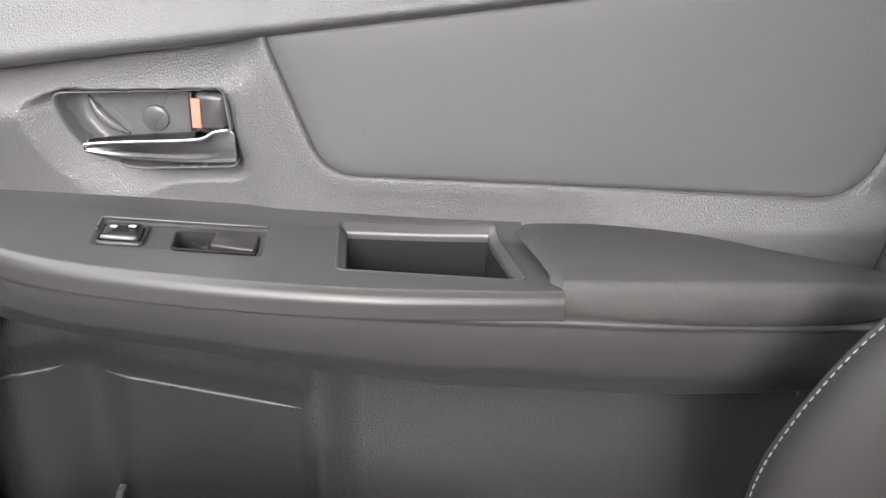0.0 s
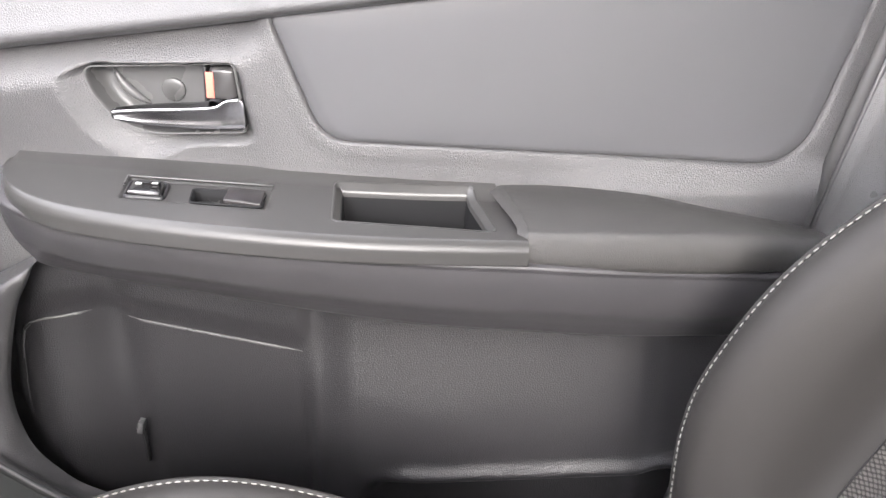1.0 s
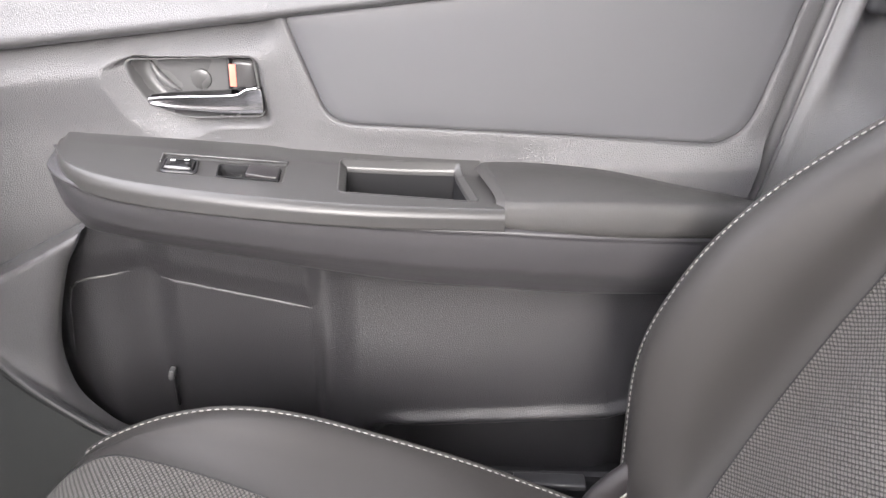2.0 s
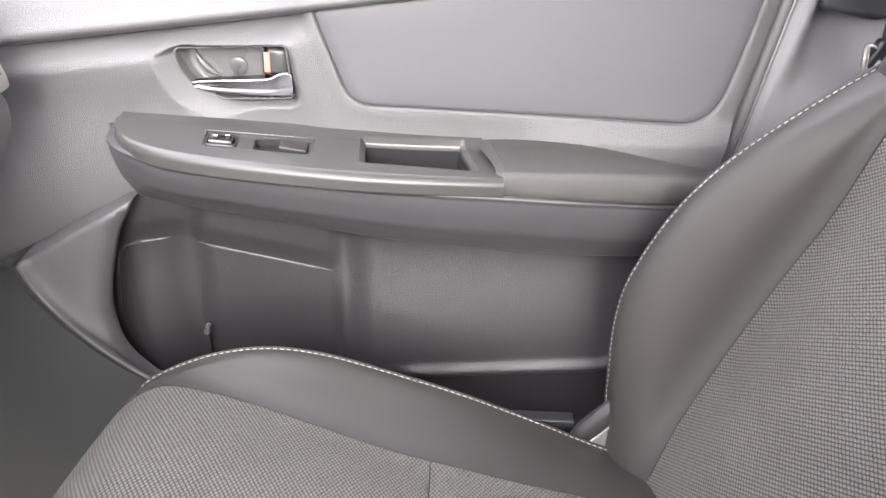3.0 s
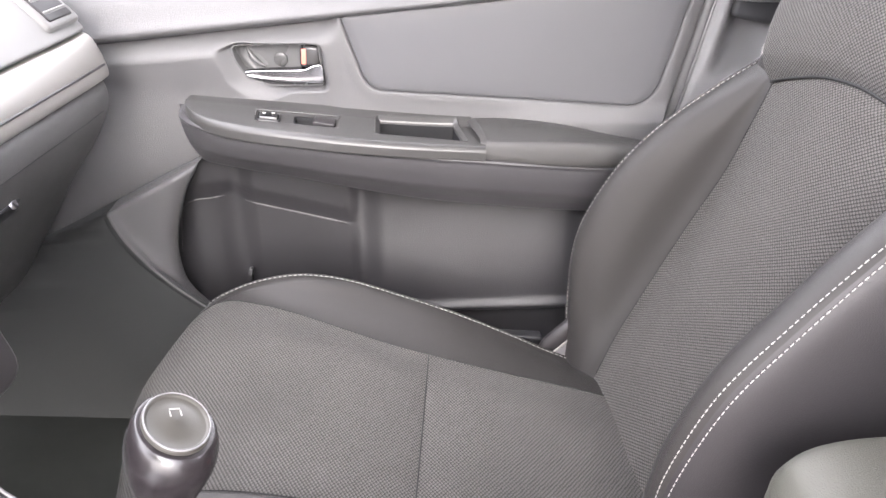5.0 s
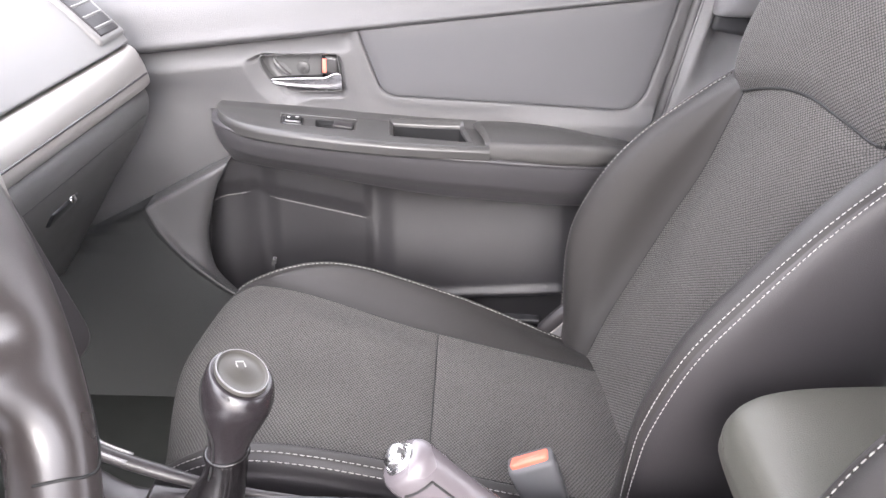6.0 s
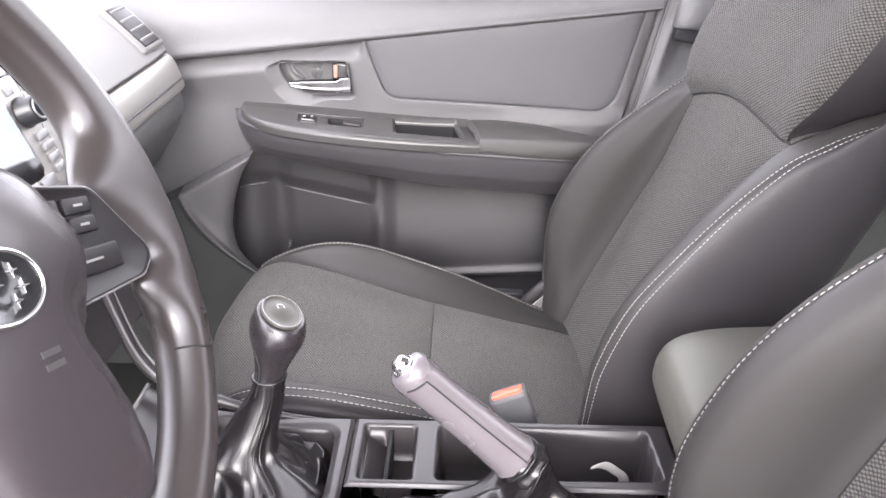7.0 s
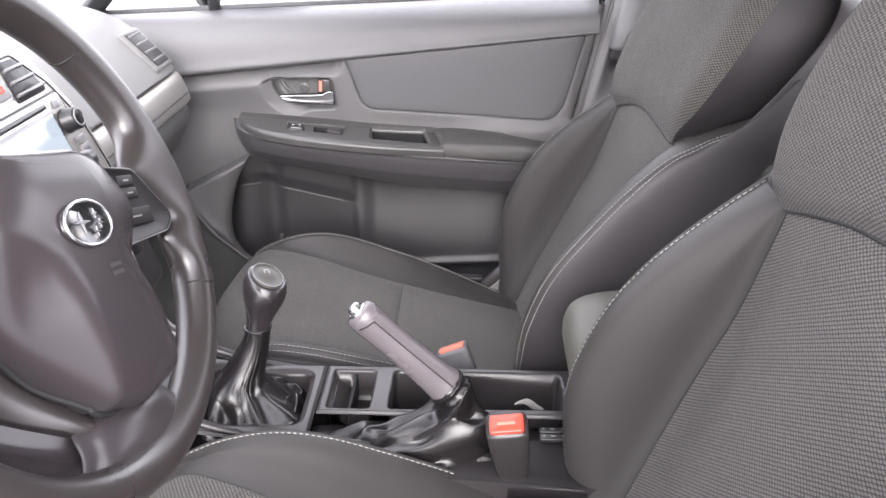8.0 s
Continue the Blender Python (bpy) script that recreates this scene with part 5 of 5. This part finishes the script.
rings = []
nb = 96
for k in range(40):
    t = k / 39
    z = 0.511 - 0.116 * t ** 0.9
    cx = -0.1292 - 0.0208 * ease(t * 1.6) + 0.012 * ease((t - 0.55) / 0.45)
    cy = -0.1840 - 0.027 * t
    rx = 0.0152 + 0.0123 * ease(t / 0.45) + 0.036 * ease((t - 0.35) / 0.65)
    ry = 0.0146 + 0.0101 * ease(t / 0.5) + 0.026 * ease((t - 0.35) / 0.65)
    ring = []
    for q in np.linspace(0, 2 * np.pi, nb, endpoint=False):
        w = ease(t / 0.25)
        right = 0.5 + 0.5 * math.cos(q)
        crease = 0.6 * math.sin(3 * q + 2.6 * t + 0.4)
        fold = w * (0.04 + 0.10 * t * right) * crease
        rag = w * 0.26 * t * noise.noise((0.9 * math.cos(q), 0.9 * math.sin(q), 3.4 * t + 2.0)) + w * 0.07 * noise.noise((2.0 * math.cos(q), 2.0 * math.sin(q), 7.0 * t + 4.0))
        tight = -0.24 * right ** 2 * w * (1 - ease((t - 0.55) / 0.4))
        f = 1 + fold + rag + tight
        box = 1 + 0.14 * ease((t - 0.7) / 0.3) * abs(math.sin(2 * q))
        ring.append((cx + rx * f * box * math.cos(q), cy + ry * f * box * math.sin(q), z + 0.026 * ease((t - 0.3) / 0.7) * noise.noise((2.4 * math.cos(q), 2.4 * math.sin(q), 2.6 * t + 7))))
    rings.append(ring)
part("boot", grid_mesh(np.array(rings), wrap=True), BOOT, gear, "black leather boot in loose folds")
part("boot_collar", tube([tuple(np.array(rings[0][k]) + (0, 0, -0.001)) for k in range(0, nb, 4)], 0.0018, 8, True), BOOT, gear)
for d_ in (73, 76, 79):
    ln = [np.array(rings[k][d_]) for k in range(0, 33)]
    part("boot_seam", tube(ln, 0.0011, 6), BOOT, gear, "raised seam")

# slack leather lying in creases beside the lever
def near_line(px, py, pts):
    best = np.full(px.shape, 1.0)
    for p, q in zip(pts[:-1], pts[1:]):
        ex, ey = q[0] - p[0], q[1] - p[1]
        t = np.clip(((px - p[0]) * ex + (py - p[1]) * ey) / (ex * ex + ey * ey), 0, 1)
        best = np.minimum(best, np.hypot(px - p[0] - t * ex, py - p[1] - t * ey))
    return best


FOLD_A = [(-0.120, -0.222), (-0.102, -0.200), (-0.084, -0.205), (-0.081, -0.250)]
FOLD_B = [(-0.130, -0.166), (-0.096, -0.166), (-0.084, -0.181), (-0.084, -0.200)]
X, Y = np.meshgrid(np.linspace(-0.135, -0.076, 70), np.linspace(-0.254, -0.158, 90), indexing="ij")
r1 = near_line(X, Y, FOLD_A)
r2 = near_line(X, Y, FOLD_B)
Z = 0.4005 + 0.019 * np.clip(1 - r1 / 0.017, 0, 1) ** 1.2 + 0.014 * np.clip(1 - r2 / 0.013, 0, 1) ** 1.2 - 0.014 * (1 - ease((-0.076 - X) / 0.010)) - 0.010 * (1 - ease((-0.158 - Y) / 0.010))
part("boot_slack", grid_mesh(np.stack([X, Y, Z], -1)), BOOT, gear, "slack leather in sharp creases")

# ---- handbrake ----
brake = thing("handbrake", (0.08, -0.27, 0.40), "raised handbrake with grey leather grip and chrome button", "handbrake")
tip, heel = Vector((0.010, -0.268, 0.584)), Vector((0.100, -0.262, 0.489))
way = (heel - tip).normalized()
side = Vector((0, 1, 0))
side = (side - way * side.dot(way)).normalized()
gm = Matrix((side, side.cross(way) * -1, way)).transposed().to_4x4()
gm = Matrix.Translation(tip) @ gm
length = (heel - tip).length
grip_prof = [(0.0, -0.006), (0.009, -0.006), (0.0140, -0.0045), (0.0165, 0.0010), (0.0169, 0.012), (0.0163, 0.035), (0.0168, 0.065), (0.0178, 0.095), (0.0192, length - 0.012), (0.0192, length), (0.0, length)]
part("grip", lathe([(r, h) for r, h in curve_pts(grip_prof, 4)], gm, 36, 1.08), BRAKE_GRIP, brake, "pale grey leather grip")
btn = part("button", lathe(curve_pts([(0.0001, -0.0150), (0.0030, -0.0148), (0.0060, -0.0136), (0.0076, -0.0110), (0.0080, -0.0060), (0.0080, -0.002)], 4), gm, 32), CHROME, brake, "chrome release button")
part("button_collar", tube([tuple(gm @ Vector((0.0092 * math.cos(q), 0.0092 * math.sin(q), -0.0058))) for q in np.linspace(0, 2 * math.pi, 28, endpoint=False)], 0.0016, 8, True), CHROME, btn)
prof = curve_pts(grip_prof, 4)


def grip_pt(q, h):
    r = float(np.interp(h, prof[8:40, 1], prof[8:40, 0])) + 0.0002
    return tuple(gm @ Vector((r * math.cos(q), 1.08 * r * math.sin(q), h)))


sq = 2.50
part("grip_seam", tube([grip_pt(sq, h) for h in np.linspace(0.010, length - 0.002, 24)], 0.0007, 6), SEAM, brake, "stitched seam line")
part("grip_seam", tube([grip_pt(sq + 1.0 * k / 14, 0.010 - 0.004 * k / 14) for k in range(15)], 0.0009, 6), SEAM, brake)
# gathered sleeve and boot
rings = []
for k in range(12):
    t = k / 11
    c = heel + way * (-0.004 + 0.020 * t)
    r = 0.0200 + 0.0012 * math.sin(t * 9) + 0.0015 * t
    rings.append([tuple(c + side * r * math.cos(q) * (1 + 0.02 * math.sin(9 * q + 4 * t)) + (side.cross(way) * -1.06) * r * math.sin(q) * (1 + 0.02 * math.sin(9 * q + 4 * t))) for q in np.linspace(0, 2 * np.pi, 72, endpoint=False)])
part("sleeve", grid_mesh(np.array(rings), wrap=True), BOOT, brake, "black leather sleeve with stitched hem")
hem = [tuple(Vector(p) * 1.0) for p in rings[3]]
part("hem", tube(hem, 0.0013, 6, True), BOOT, brake)
c0 = heel + way * 0.014
rings = []
for k in range(44):
    t = k / 43
    e_ = ease(t)
    cen = c0.lerp(Vector((0.066, -0.266, 0.402)), e_ ** 0.9)
    up0 = side.cross(way) * -1
    ax = up0.lerp(Vector((1, 0, 0)) * (1 if up0.x > 0 else -1), ease(t * 1.25)).normalized()
    rx = 0.0222 + 0.086 * e_
    ry = 0.0212 + 0.019 * e_
    ring = []
    for q in np.linspace(0, 2 * np.pi, 110, endpoint=False):
        w = ease(t / 0.2) * (1 - 0.35 * ease((t - 0.85) / 0.15))
        crease = 0.6 * math.sin(3 * q + 2.2 * t + 0.9)
        f = 1 + w * (0.03 * crease + 0.22 * noise.noise((0.8 * math.cos(q), 0.8 * math.sin(q), 3.6 * t + 5)) + 0.06 * noise.noise((2.2 * math.cos(q), 2.2 * math.sin(q), 7.0 * t)))
        lift = 0.016 * w * noise.noise((1.6 * math.cos(q) + 3, 1.6 * math.sin(q), 4.5 * t))
        p = cen + ax * math.sin(q) * rx * f + Vector((0, 1, 0)) * math.cos(q) * ry * f + Vector((0, 0, lift))
        ring.append(tuple(p))
    rings.append(ring)
part("boot", grid_mesh(np.array(rings), wrap=True), BOOT, brake, "black leather boot in loose folds")

lip = curve_pts([(-0.047, -0.262, 0.413), (-0.023, -0.272, 0.412), (0.036, -0.277, 0.412), (0.085, -0.286, 0.412), (0.127, -0.280, 0.413), (0.150, -0.262, 0.416)], 8)
part("boot_hem", tube(lip, [0.002 + 0.0045 * math.sin(math.pi * k / (len(lip) - 1)) for k in range(len(lip))], 10), BOOT, brake, "shiny rolled hem of the boot")

# ---- console armrest lid ----
lid = thing("console_lid", (0.36, -0.20, 0.42), "olive-grey leather armrest lid on the console box", "armrest")
secs = []
for x, zt, zl, hw in ((0.240, 0.508, 0.494, 0.060), (0.243, 0.522, 0.482, 0.075), (0.252, 0.534, 0.470, 0.082), (0.275, 0.543, 0.458, 0.086), (0.32, 0.548, 0.450, 0.088), (0.42, 0.552, 0.448, 0.088), (0.56, 0.552, 0.448, 0.088)):
    c = -0.215
    secs.append([(x, c + hw, 0.5 * (zt + zl)), (x, c + hw - 0.004, zt - 0.012), (x, c + hw - 0.020, zt - 0.001), (x, c, zt + 0.003), (x, c - hw + 0.020, zt - 0.001), (x, c - hw + 0.004, zt - 0.012), (x, c - hw, 0.5 * (zt + zl)), (x, c - hw + 0.006, zl), (x, c, zl - 0.004), (x, c + hw - 0.006, zl)])
part("pad", grid_mesh(loft(secs, 6, 6, True), wrap=True, cap=True), LID, lid)
part("box", bm_box((0.272, -0.290, 0.20), (0.56, -0.142, 0.456), 0.016), CONSOLE, lid, "dark console box")

# ---- seat belt buckles ----
def buckle(name, m, label, red, shell_mat):
    b_ = thing(name, m.translation, label, "seat belt buckle", "seat belt buckles")
    shell = []
    for h, w, d in ((-0.13, 0.013, 0.006), (-0.085, 0.014, 0.007), (-0.06, 0.018, 0.0085), (-0.03, 0.0205, 0.0105), (-0.006, 0.0215, 0.0120), (0.0, 0.0205, 0.0112)):
        shell.append([tuple(m @ Vector((w * a, d * b, h))) for a, b in rounded([(-1, -1, 0.5), (1, -1, 0.5), (1, 1, 0.5), (-1, 1, 0.5)], 4)])
    sh = part("shell", grid_mesh(np.array(shell), wrap=True, cap=True), shell_mat, b_, "plastic buckle shell")
    btn_o = resample(rounded([(-0.0175, -0.0095, 0.004), (0.0175, -0.0095, 0.004), (0.0175, 0.0100, 0.003), (-0.0175, 0.0100, 0.003)], 4), 48)
    part("release_button", well(btn_o, lambda a, b, h: tuple(m @ Vector((a, b, h - 0.25 * (b + 0.009)))), [(0, -0.004), (0, 0.0030), (0.0006, 0.0039), (0.0014, 0.0043)], False), red, b_, "red release button", False)
    part("button_face", slab(inset(btn_o, 0.0013), lambda a, b, h: tuple(m @ Vector((a, b, h + 0.0028 - 0.25 * (b + 0.009)))), 0.0016, 0.0004), red, b_, "red button face")
    part("press_mark", rbox((0.018, 0.0030, 0.0004), 0, m @ Matrix.Translation((0, -0.001, 0.0024)) @ pose(0, 0, 0, -14, 0, 0)), RED_PALE, b_, "pale embossed mark", False)
    return b_


# Passenger buckle takes paler grey and red; the light on it is coloured in.
buckle("seat_belt_buckle", pose(0.103, -0.088, 0.420, -8, -23, 0), "passenger seat belt buckle, grey shell and red button paled by light", RED_SOFT, SHELL)
buckle("seat_belt_buckle", pose(0.164, -0.333, 0.497, 14, -8, 0) @ Matrix.Diagonal((1.02, 1.35, 1.1, 1)), "driver seat belt buckle with bright red button", RED, CONSOLE)

# ---- steering wheel ----
wheel = thing("steering_wheel", (-0.154, -0.511, 0.792), "worn leather three-spoke steering wheel turned slightly", "steering wheel")
TW = pose(-0.154, -0.511, 0.792, 0, -20.5, 0) @ pose(0, 0, 0, -19, 0, 0)
RIM = 0.168


def wface(a, b, h):
    """A place on the wheel: a to the passenger side, b up, h towards the driver."""
    return tuple(TW @ Vector((h, a, b)))


WEB = curve_pts([(-1.0, 0.152), (-0.50, 0.152), (-0.34, 0.1515), (-0.26, 0.147), (-0.20, 0.139), (-0.14, 0.136), (-0.05, 0.1455), (0.06, 0.136), (0.19, 0.124), (0.31, 0.117), (0.40, 0.126), (0.48, 0.143), (0.58, 0.150), (0.75, 0.152), (1.2, 0.152)], 6)
qs = np.linspace(0, 2 * np.pi, 280, endpoint=False)
rings = []
for q in qs:
    w = (q + math.pi) % (2 * math.pi) - math.pi
    w = w if abs(w) < math.pi / 2 else math.copysign(math.pi, w) - w
    inner = RIM - float(np.interp(w, WEB[:, 0], WEB[:, 1]))
    grow = float(ease((inner - 0.016) / 0.02))
    ring = []
    for a in np.linspace(0, 2 * np.pi, 36, endpoint=False):
        ca, sa = math.cos(a), math.sin(a)
        rr = RIM + (0.016 if ca > 0 else inner) * ca
        h = 0.0168 * sa * (1 - 0.30 * grow * max(0.0, -ca) ** 1.5)
        ring.append(wface(rr * math.cos(q), rr * math.sin(q), h))
    rings.append(ring)
rings.append(rings[0])
rim = part("rim", grid_mesh(np.array(rings), wrap=True), WHEEL, wheel, "worn dark leather rim")
for q in (math.pi + 0.42, 0.95, math.pi - 0.95):
    c = Vector(wface(RIM * math.cos(q), RIM * math.sin(q), 0))
    tx = TW.to_3x3() @ Vector((0, -math.sin(q), math.cos(q)))
    mm = Matrix.Translation(c) @ tx.to_track_quat("Z", "Y").to_matrix().to_4x4()
    part("rim_seam", lathe([(0.0160, -0.0009), (0.01665, 0.0), (0.0160, 0.0009)], mm, 32), SEAM, rim)

seam = []
for q, a in curve_pts([(-0.42, 2.9), (-0.42, 2.3), (-0.42, 1.75), (-0.40, 1.25), (-0.34, 0.90), (-0.22, 0.72), (-0.05, 0.64), (0.18, 0.60), (0.45, 0.58), (0.70, 0.58)], 6):
    w = float(np.interp(q, WEB[:, 0], WEB[:, 1]))
    rr = RIM + (0.0161 if math.cos(a) > 0 else RIM - w) * math.cos(a)
    seam.append(wface(rr * math.cos(q), rr * math.sin(q), 0.0169 * math.sin(a)))
part("rim_seam", tube(seam, 0.0007, 6), SEAM, rim)


def pad_h(a, b, h):
    """The airbag cover: a raised shield whose flanks fall away towards its lower end."""
    a_mid = 0.026 * float(ease(-b / 0.11))
    flank = float(ease((abs(a - a_mid) - 0.030 + 0.10 * min(0.0, b + 0.02)) / 0.030)) * float(ease((0.01 - b) / 0.06))
    return wface(a, b, h - 0.005 * float(ease((-0.045 - b) / 0.09)) - 0.020 * flank)


pad_o = resample(rounded([(-0.050, 0.056, 0.035), (0.050, 0.056, 0.035), (0.078, 0.018, 0.03), (0.076, -0.030, 0.05), (0.073, -0.085, 0.04), (0.070, -0.119, 0.012), (0.024, -0.1285, 0.04), (-0.012, -0.1185, 0.010), (-0.038, -0.086, 0.04), (-0.066, -0.046, 0.04), (-0.078, 0.018, 0.03)], 10), 170)
part("airbag_pad", pillow(pad_o, pad_h, [(0.98, -0.045), (1.0, 0.0), (0.992, 0.008), (0.972, 0.0155), (0.92, 0.022), (0.86, 0.0250), (0.78, 0.0270), (0.68, 0.0285), (0.56, 0.0292), (0.42, 0.0300), (0.25, 0.0306), (0, 0.031)], (0, -0.030)), HUB, wheel, "grey plastic airbag cover")
low_rim = [pad_h(a, b, 0.0015) for a, b in inset(pad_o, -0.0004) if b < -0.112]
part("pad_joint", tube(low_rim, 0.0026, 8), SEAM, wheel, "dark joint below the airbag cover")
left_rim = [pad_h(a, b, 0.0015) for a, b in inset(pad_o, -0.0004) if a < -0.008 and -0.116 < b < -0.020]
part("pad_joint", tube(left_rim, 0.0022, 8), SEAM, wheel, "dark joint below the airbag cover")
# moulded skirt beside the cover and the bowl that fills the ring below it
skirt = [(-0.084, -0.006, -0.036, -0.100, -0.030, -0.044), (-0.064, -0.048, -0.027, -0.078, -0.066, -0.040), (-0.037, -0.087, -0.022, -0.055, -0.096, -0.032), (-0.012, -0.118, -0.010, -0.026, -0.124, -0.013), (-0.002, -0.126, -0.010, -0.008, -0.136, -0.010)]
secs = []
for a0, b0, h0, a1, b1, h1 in skirt:
    secs.append([wface(a0 + 0.006, b0 + 0.004, h0 - 0.006), wface(a0, b0, h0), wface(0.5 * (a0 + a1), 0.5 * (b0 + b1), 0.5 * (h0 + h1) + 0.003), wface(a1 + 0.002, b1 + 0.001, h1 + 0.001), wface(a1, b1, h1 - 0.003), wface(a1, b1, h1 - 0.012)])
part("pad_skirt", grid_mesh(loft(secs, 6, 4)), WHEEL, wheel, "dark moulded skirt beside the airbag cover")
secs = []
for (a0, b0, h0, a1, b1, h1), q in zip(skirt, (3.50, 3.95, 4.25, 4.50, 4.62)):
    ca, sa = 0.156 * math.cos(q), 0.156 * math.sin(q)
    secs.append([wface(a1 + 0.004, b1 + 0.002, h1 - 0.006), wface(a1, b1, h1 - 0.007), wface(a1 + 0.35 * (ca - a1), b1 + 0.35 * (sa - b1), h1 - 0.008), wface(a1 + 0.72 * (ca - a1), b1 + 0.72 * (sa - b1), 0.4 * h1 - 0.006), wface(ca, sa, -0.002)])
part("lower_bowl", grid_mesh(loft(secs, 6, 6)), HUB, wheel, "satin grey bowl inside the lower rim")
for s in (-1, 1):
    pod_o = resample(rounded([(s * 0.046, 0.043, 0.006), (s * 0.112, 0.037, 0.014), (s * 0.147, -0.005, 0.010), (s * 0.132, -0.0155, 0.012), (s * 0.046, -0.021, 0.006)], 8), 90)
    sp = part("spoke", pillow(pod_o, wface, [(0.9, -0.022), (1.0, -0.012), (1.0, 0.006), (0.985, 0.0095), (0.95, 0.0085), (0.5, 0.008), (0, 0.008)], (s * 0.090, 0.012)), POD, wheel, "black spoke with control buttons")
    part("spoke_trim", tube([wface(a, b, 0.0085) for a, b in pod_o], 0.0009, 8, True), SILVER_DARK, sp, "silver edge")
    for a, b, da_, db_ in ((0.072, 0.023, 0.017, 0.020), (0.095, 0.0285, 0.021, 0.0085), (0.095, 0.0185, 0.021, 0.0085), (0.091, 0.000, 0.048, 0.0135)):
        bt = part("button", rbox((0.005, da_, db_), 0.0010, TW @ Matrix.Translation((0.0082, s * a, b))), POD, sp, "black control button")
        part("button_mark", rbox((0.0004, da_ * 0.34, 0.0013), 0, TW @ Matrix.Translation((0.0109, s * a, b))), SILVER, bt, "", False)
secs = []
for b, lo_a, hi_a, h in ((-0.104, -0.006, 0.058, -0.014), (-0.116, -0.010, 0.063, -0.008), (-0.128, -0.020, 0.068, 0.001), (-0.139, -0.024, 0.074, 0.005), (-0.150, -0.030, 0.086, 0.006), (-0.160, -0.034, 0.092, 0.004), (-0.168, -0.036, 0.088, -0.004)):
    mid_a = 0.5 * (lo_a + hi_a)
    secs.append([wface(lo_a - 0.006, b, h - 0.016), wface(lo_a, b, h - 0.009), wface(lo_a + 0.012, b, h - 0.002), wface(mid_a, b, h + 0.003), wface(hi_a - 0.008, b, h - 0.001), wface(hi_a, b, h - 0.006), wface(hi_a + 0.002, b, h - 0.016), wface(mid_a, b, -0.016)])
part("lower_spoke", grid_mesh(loft(secs, 6, 6, True), wrap=True, cap=True), HUB, wheel, "satin grey lower spoke")
oval = np.array([(0.0236 * math.cos(q), 0.0152 * math.sin(q)) for q in np.linspace(0, 2 * math.pi, 72, endpoint=False)])
badge = part("badge", pillow(resample(oval, 72), lambda a, b, h: wface(a, b, 0.0300 + h), [(1.0, -0.004), (0.98, 0.003), (0.90, 0.0035), (0.84, 0.0022), (0.0, 0.0026)]), GLOSS, wheel, "dark oval badge with chrome shapes")
part("badge_ring", tube([wface(a * 0.975, b * 0.975, 0.0328) for a, b in resample(oval, 72)], 0.0013, 8, True), CHROME, badge, "chrome ring")
for a, b, r in ((-0.007, 0.001, 0.0092), (0.008, 0.0055, 0.0042), (0.011, -0.0015, 0.0042), (0.005, -0.0065, 0.0042)):
    star = []
    for k in range(8):
        rr = r if k % 2 == 0 else r * 0.25
        star.append((a + rr * math.cos(k * math.pi / 4), b + 0.8 * rr * math.sin(k * math.pi / 4)))
    part("badge_shape", slab(np.array(star), lambda p, q, h: wface(p, q, 0.0324 + h), 0.0014, 0.0003), CHROME, badge, "", False)
for k in range(2):
    part("moulded_mark", rbox((0.0006, 0.011, 0.0028), 0, TW @ Matrix.Translation((0.0314, 0.014, -0.030 - 0.0055 * k))), TAB, wheel, "", False)
part("hub_back", lathe([(0.0, -0.070), (0.044, -0.070), (0.052, -0.062), (0.054, -0.034), (0.050, -0.026), (0.0, -0.024)], TW @ Matrix.Translation((0, 0.004, -0.020)) @ pose(0, 0, 0, 0, 90, 0), 32), BLACK, wheel, "black hub shell behind the airbag cover")
column = thing("steering_column", (-0.30, -0.49, 0.66), "dark steering column shroud behind the wheel", "steering column")
part("shroud", lathe([(0.040, -0.16), (0.060, -0.15), (0.058, -0.06), (0.052, -0.02), (0.0, -0.02)], TW @ pose(0, 0, 0, 0, 90, 0), 24), BLACK, column)
part("stalk", tube(curve_pts([wface(0.04, 0.03, -0.06), wface(0.10, 0.05, -0.055), wface(0.15, 0.062, -0.045)], 6), [0.0045] * 7 + [0.008] * 6, 12), BLACK, column, "black wiper stalk")
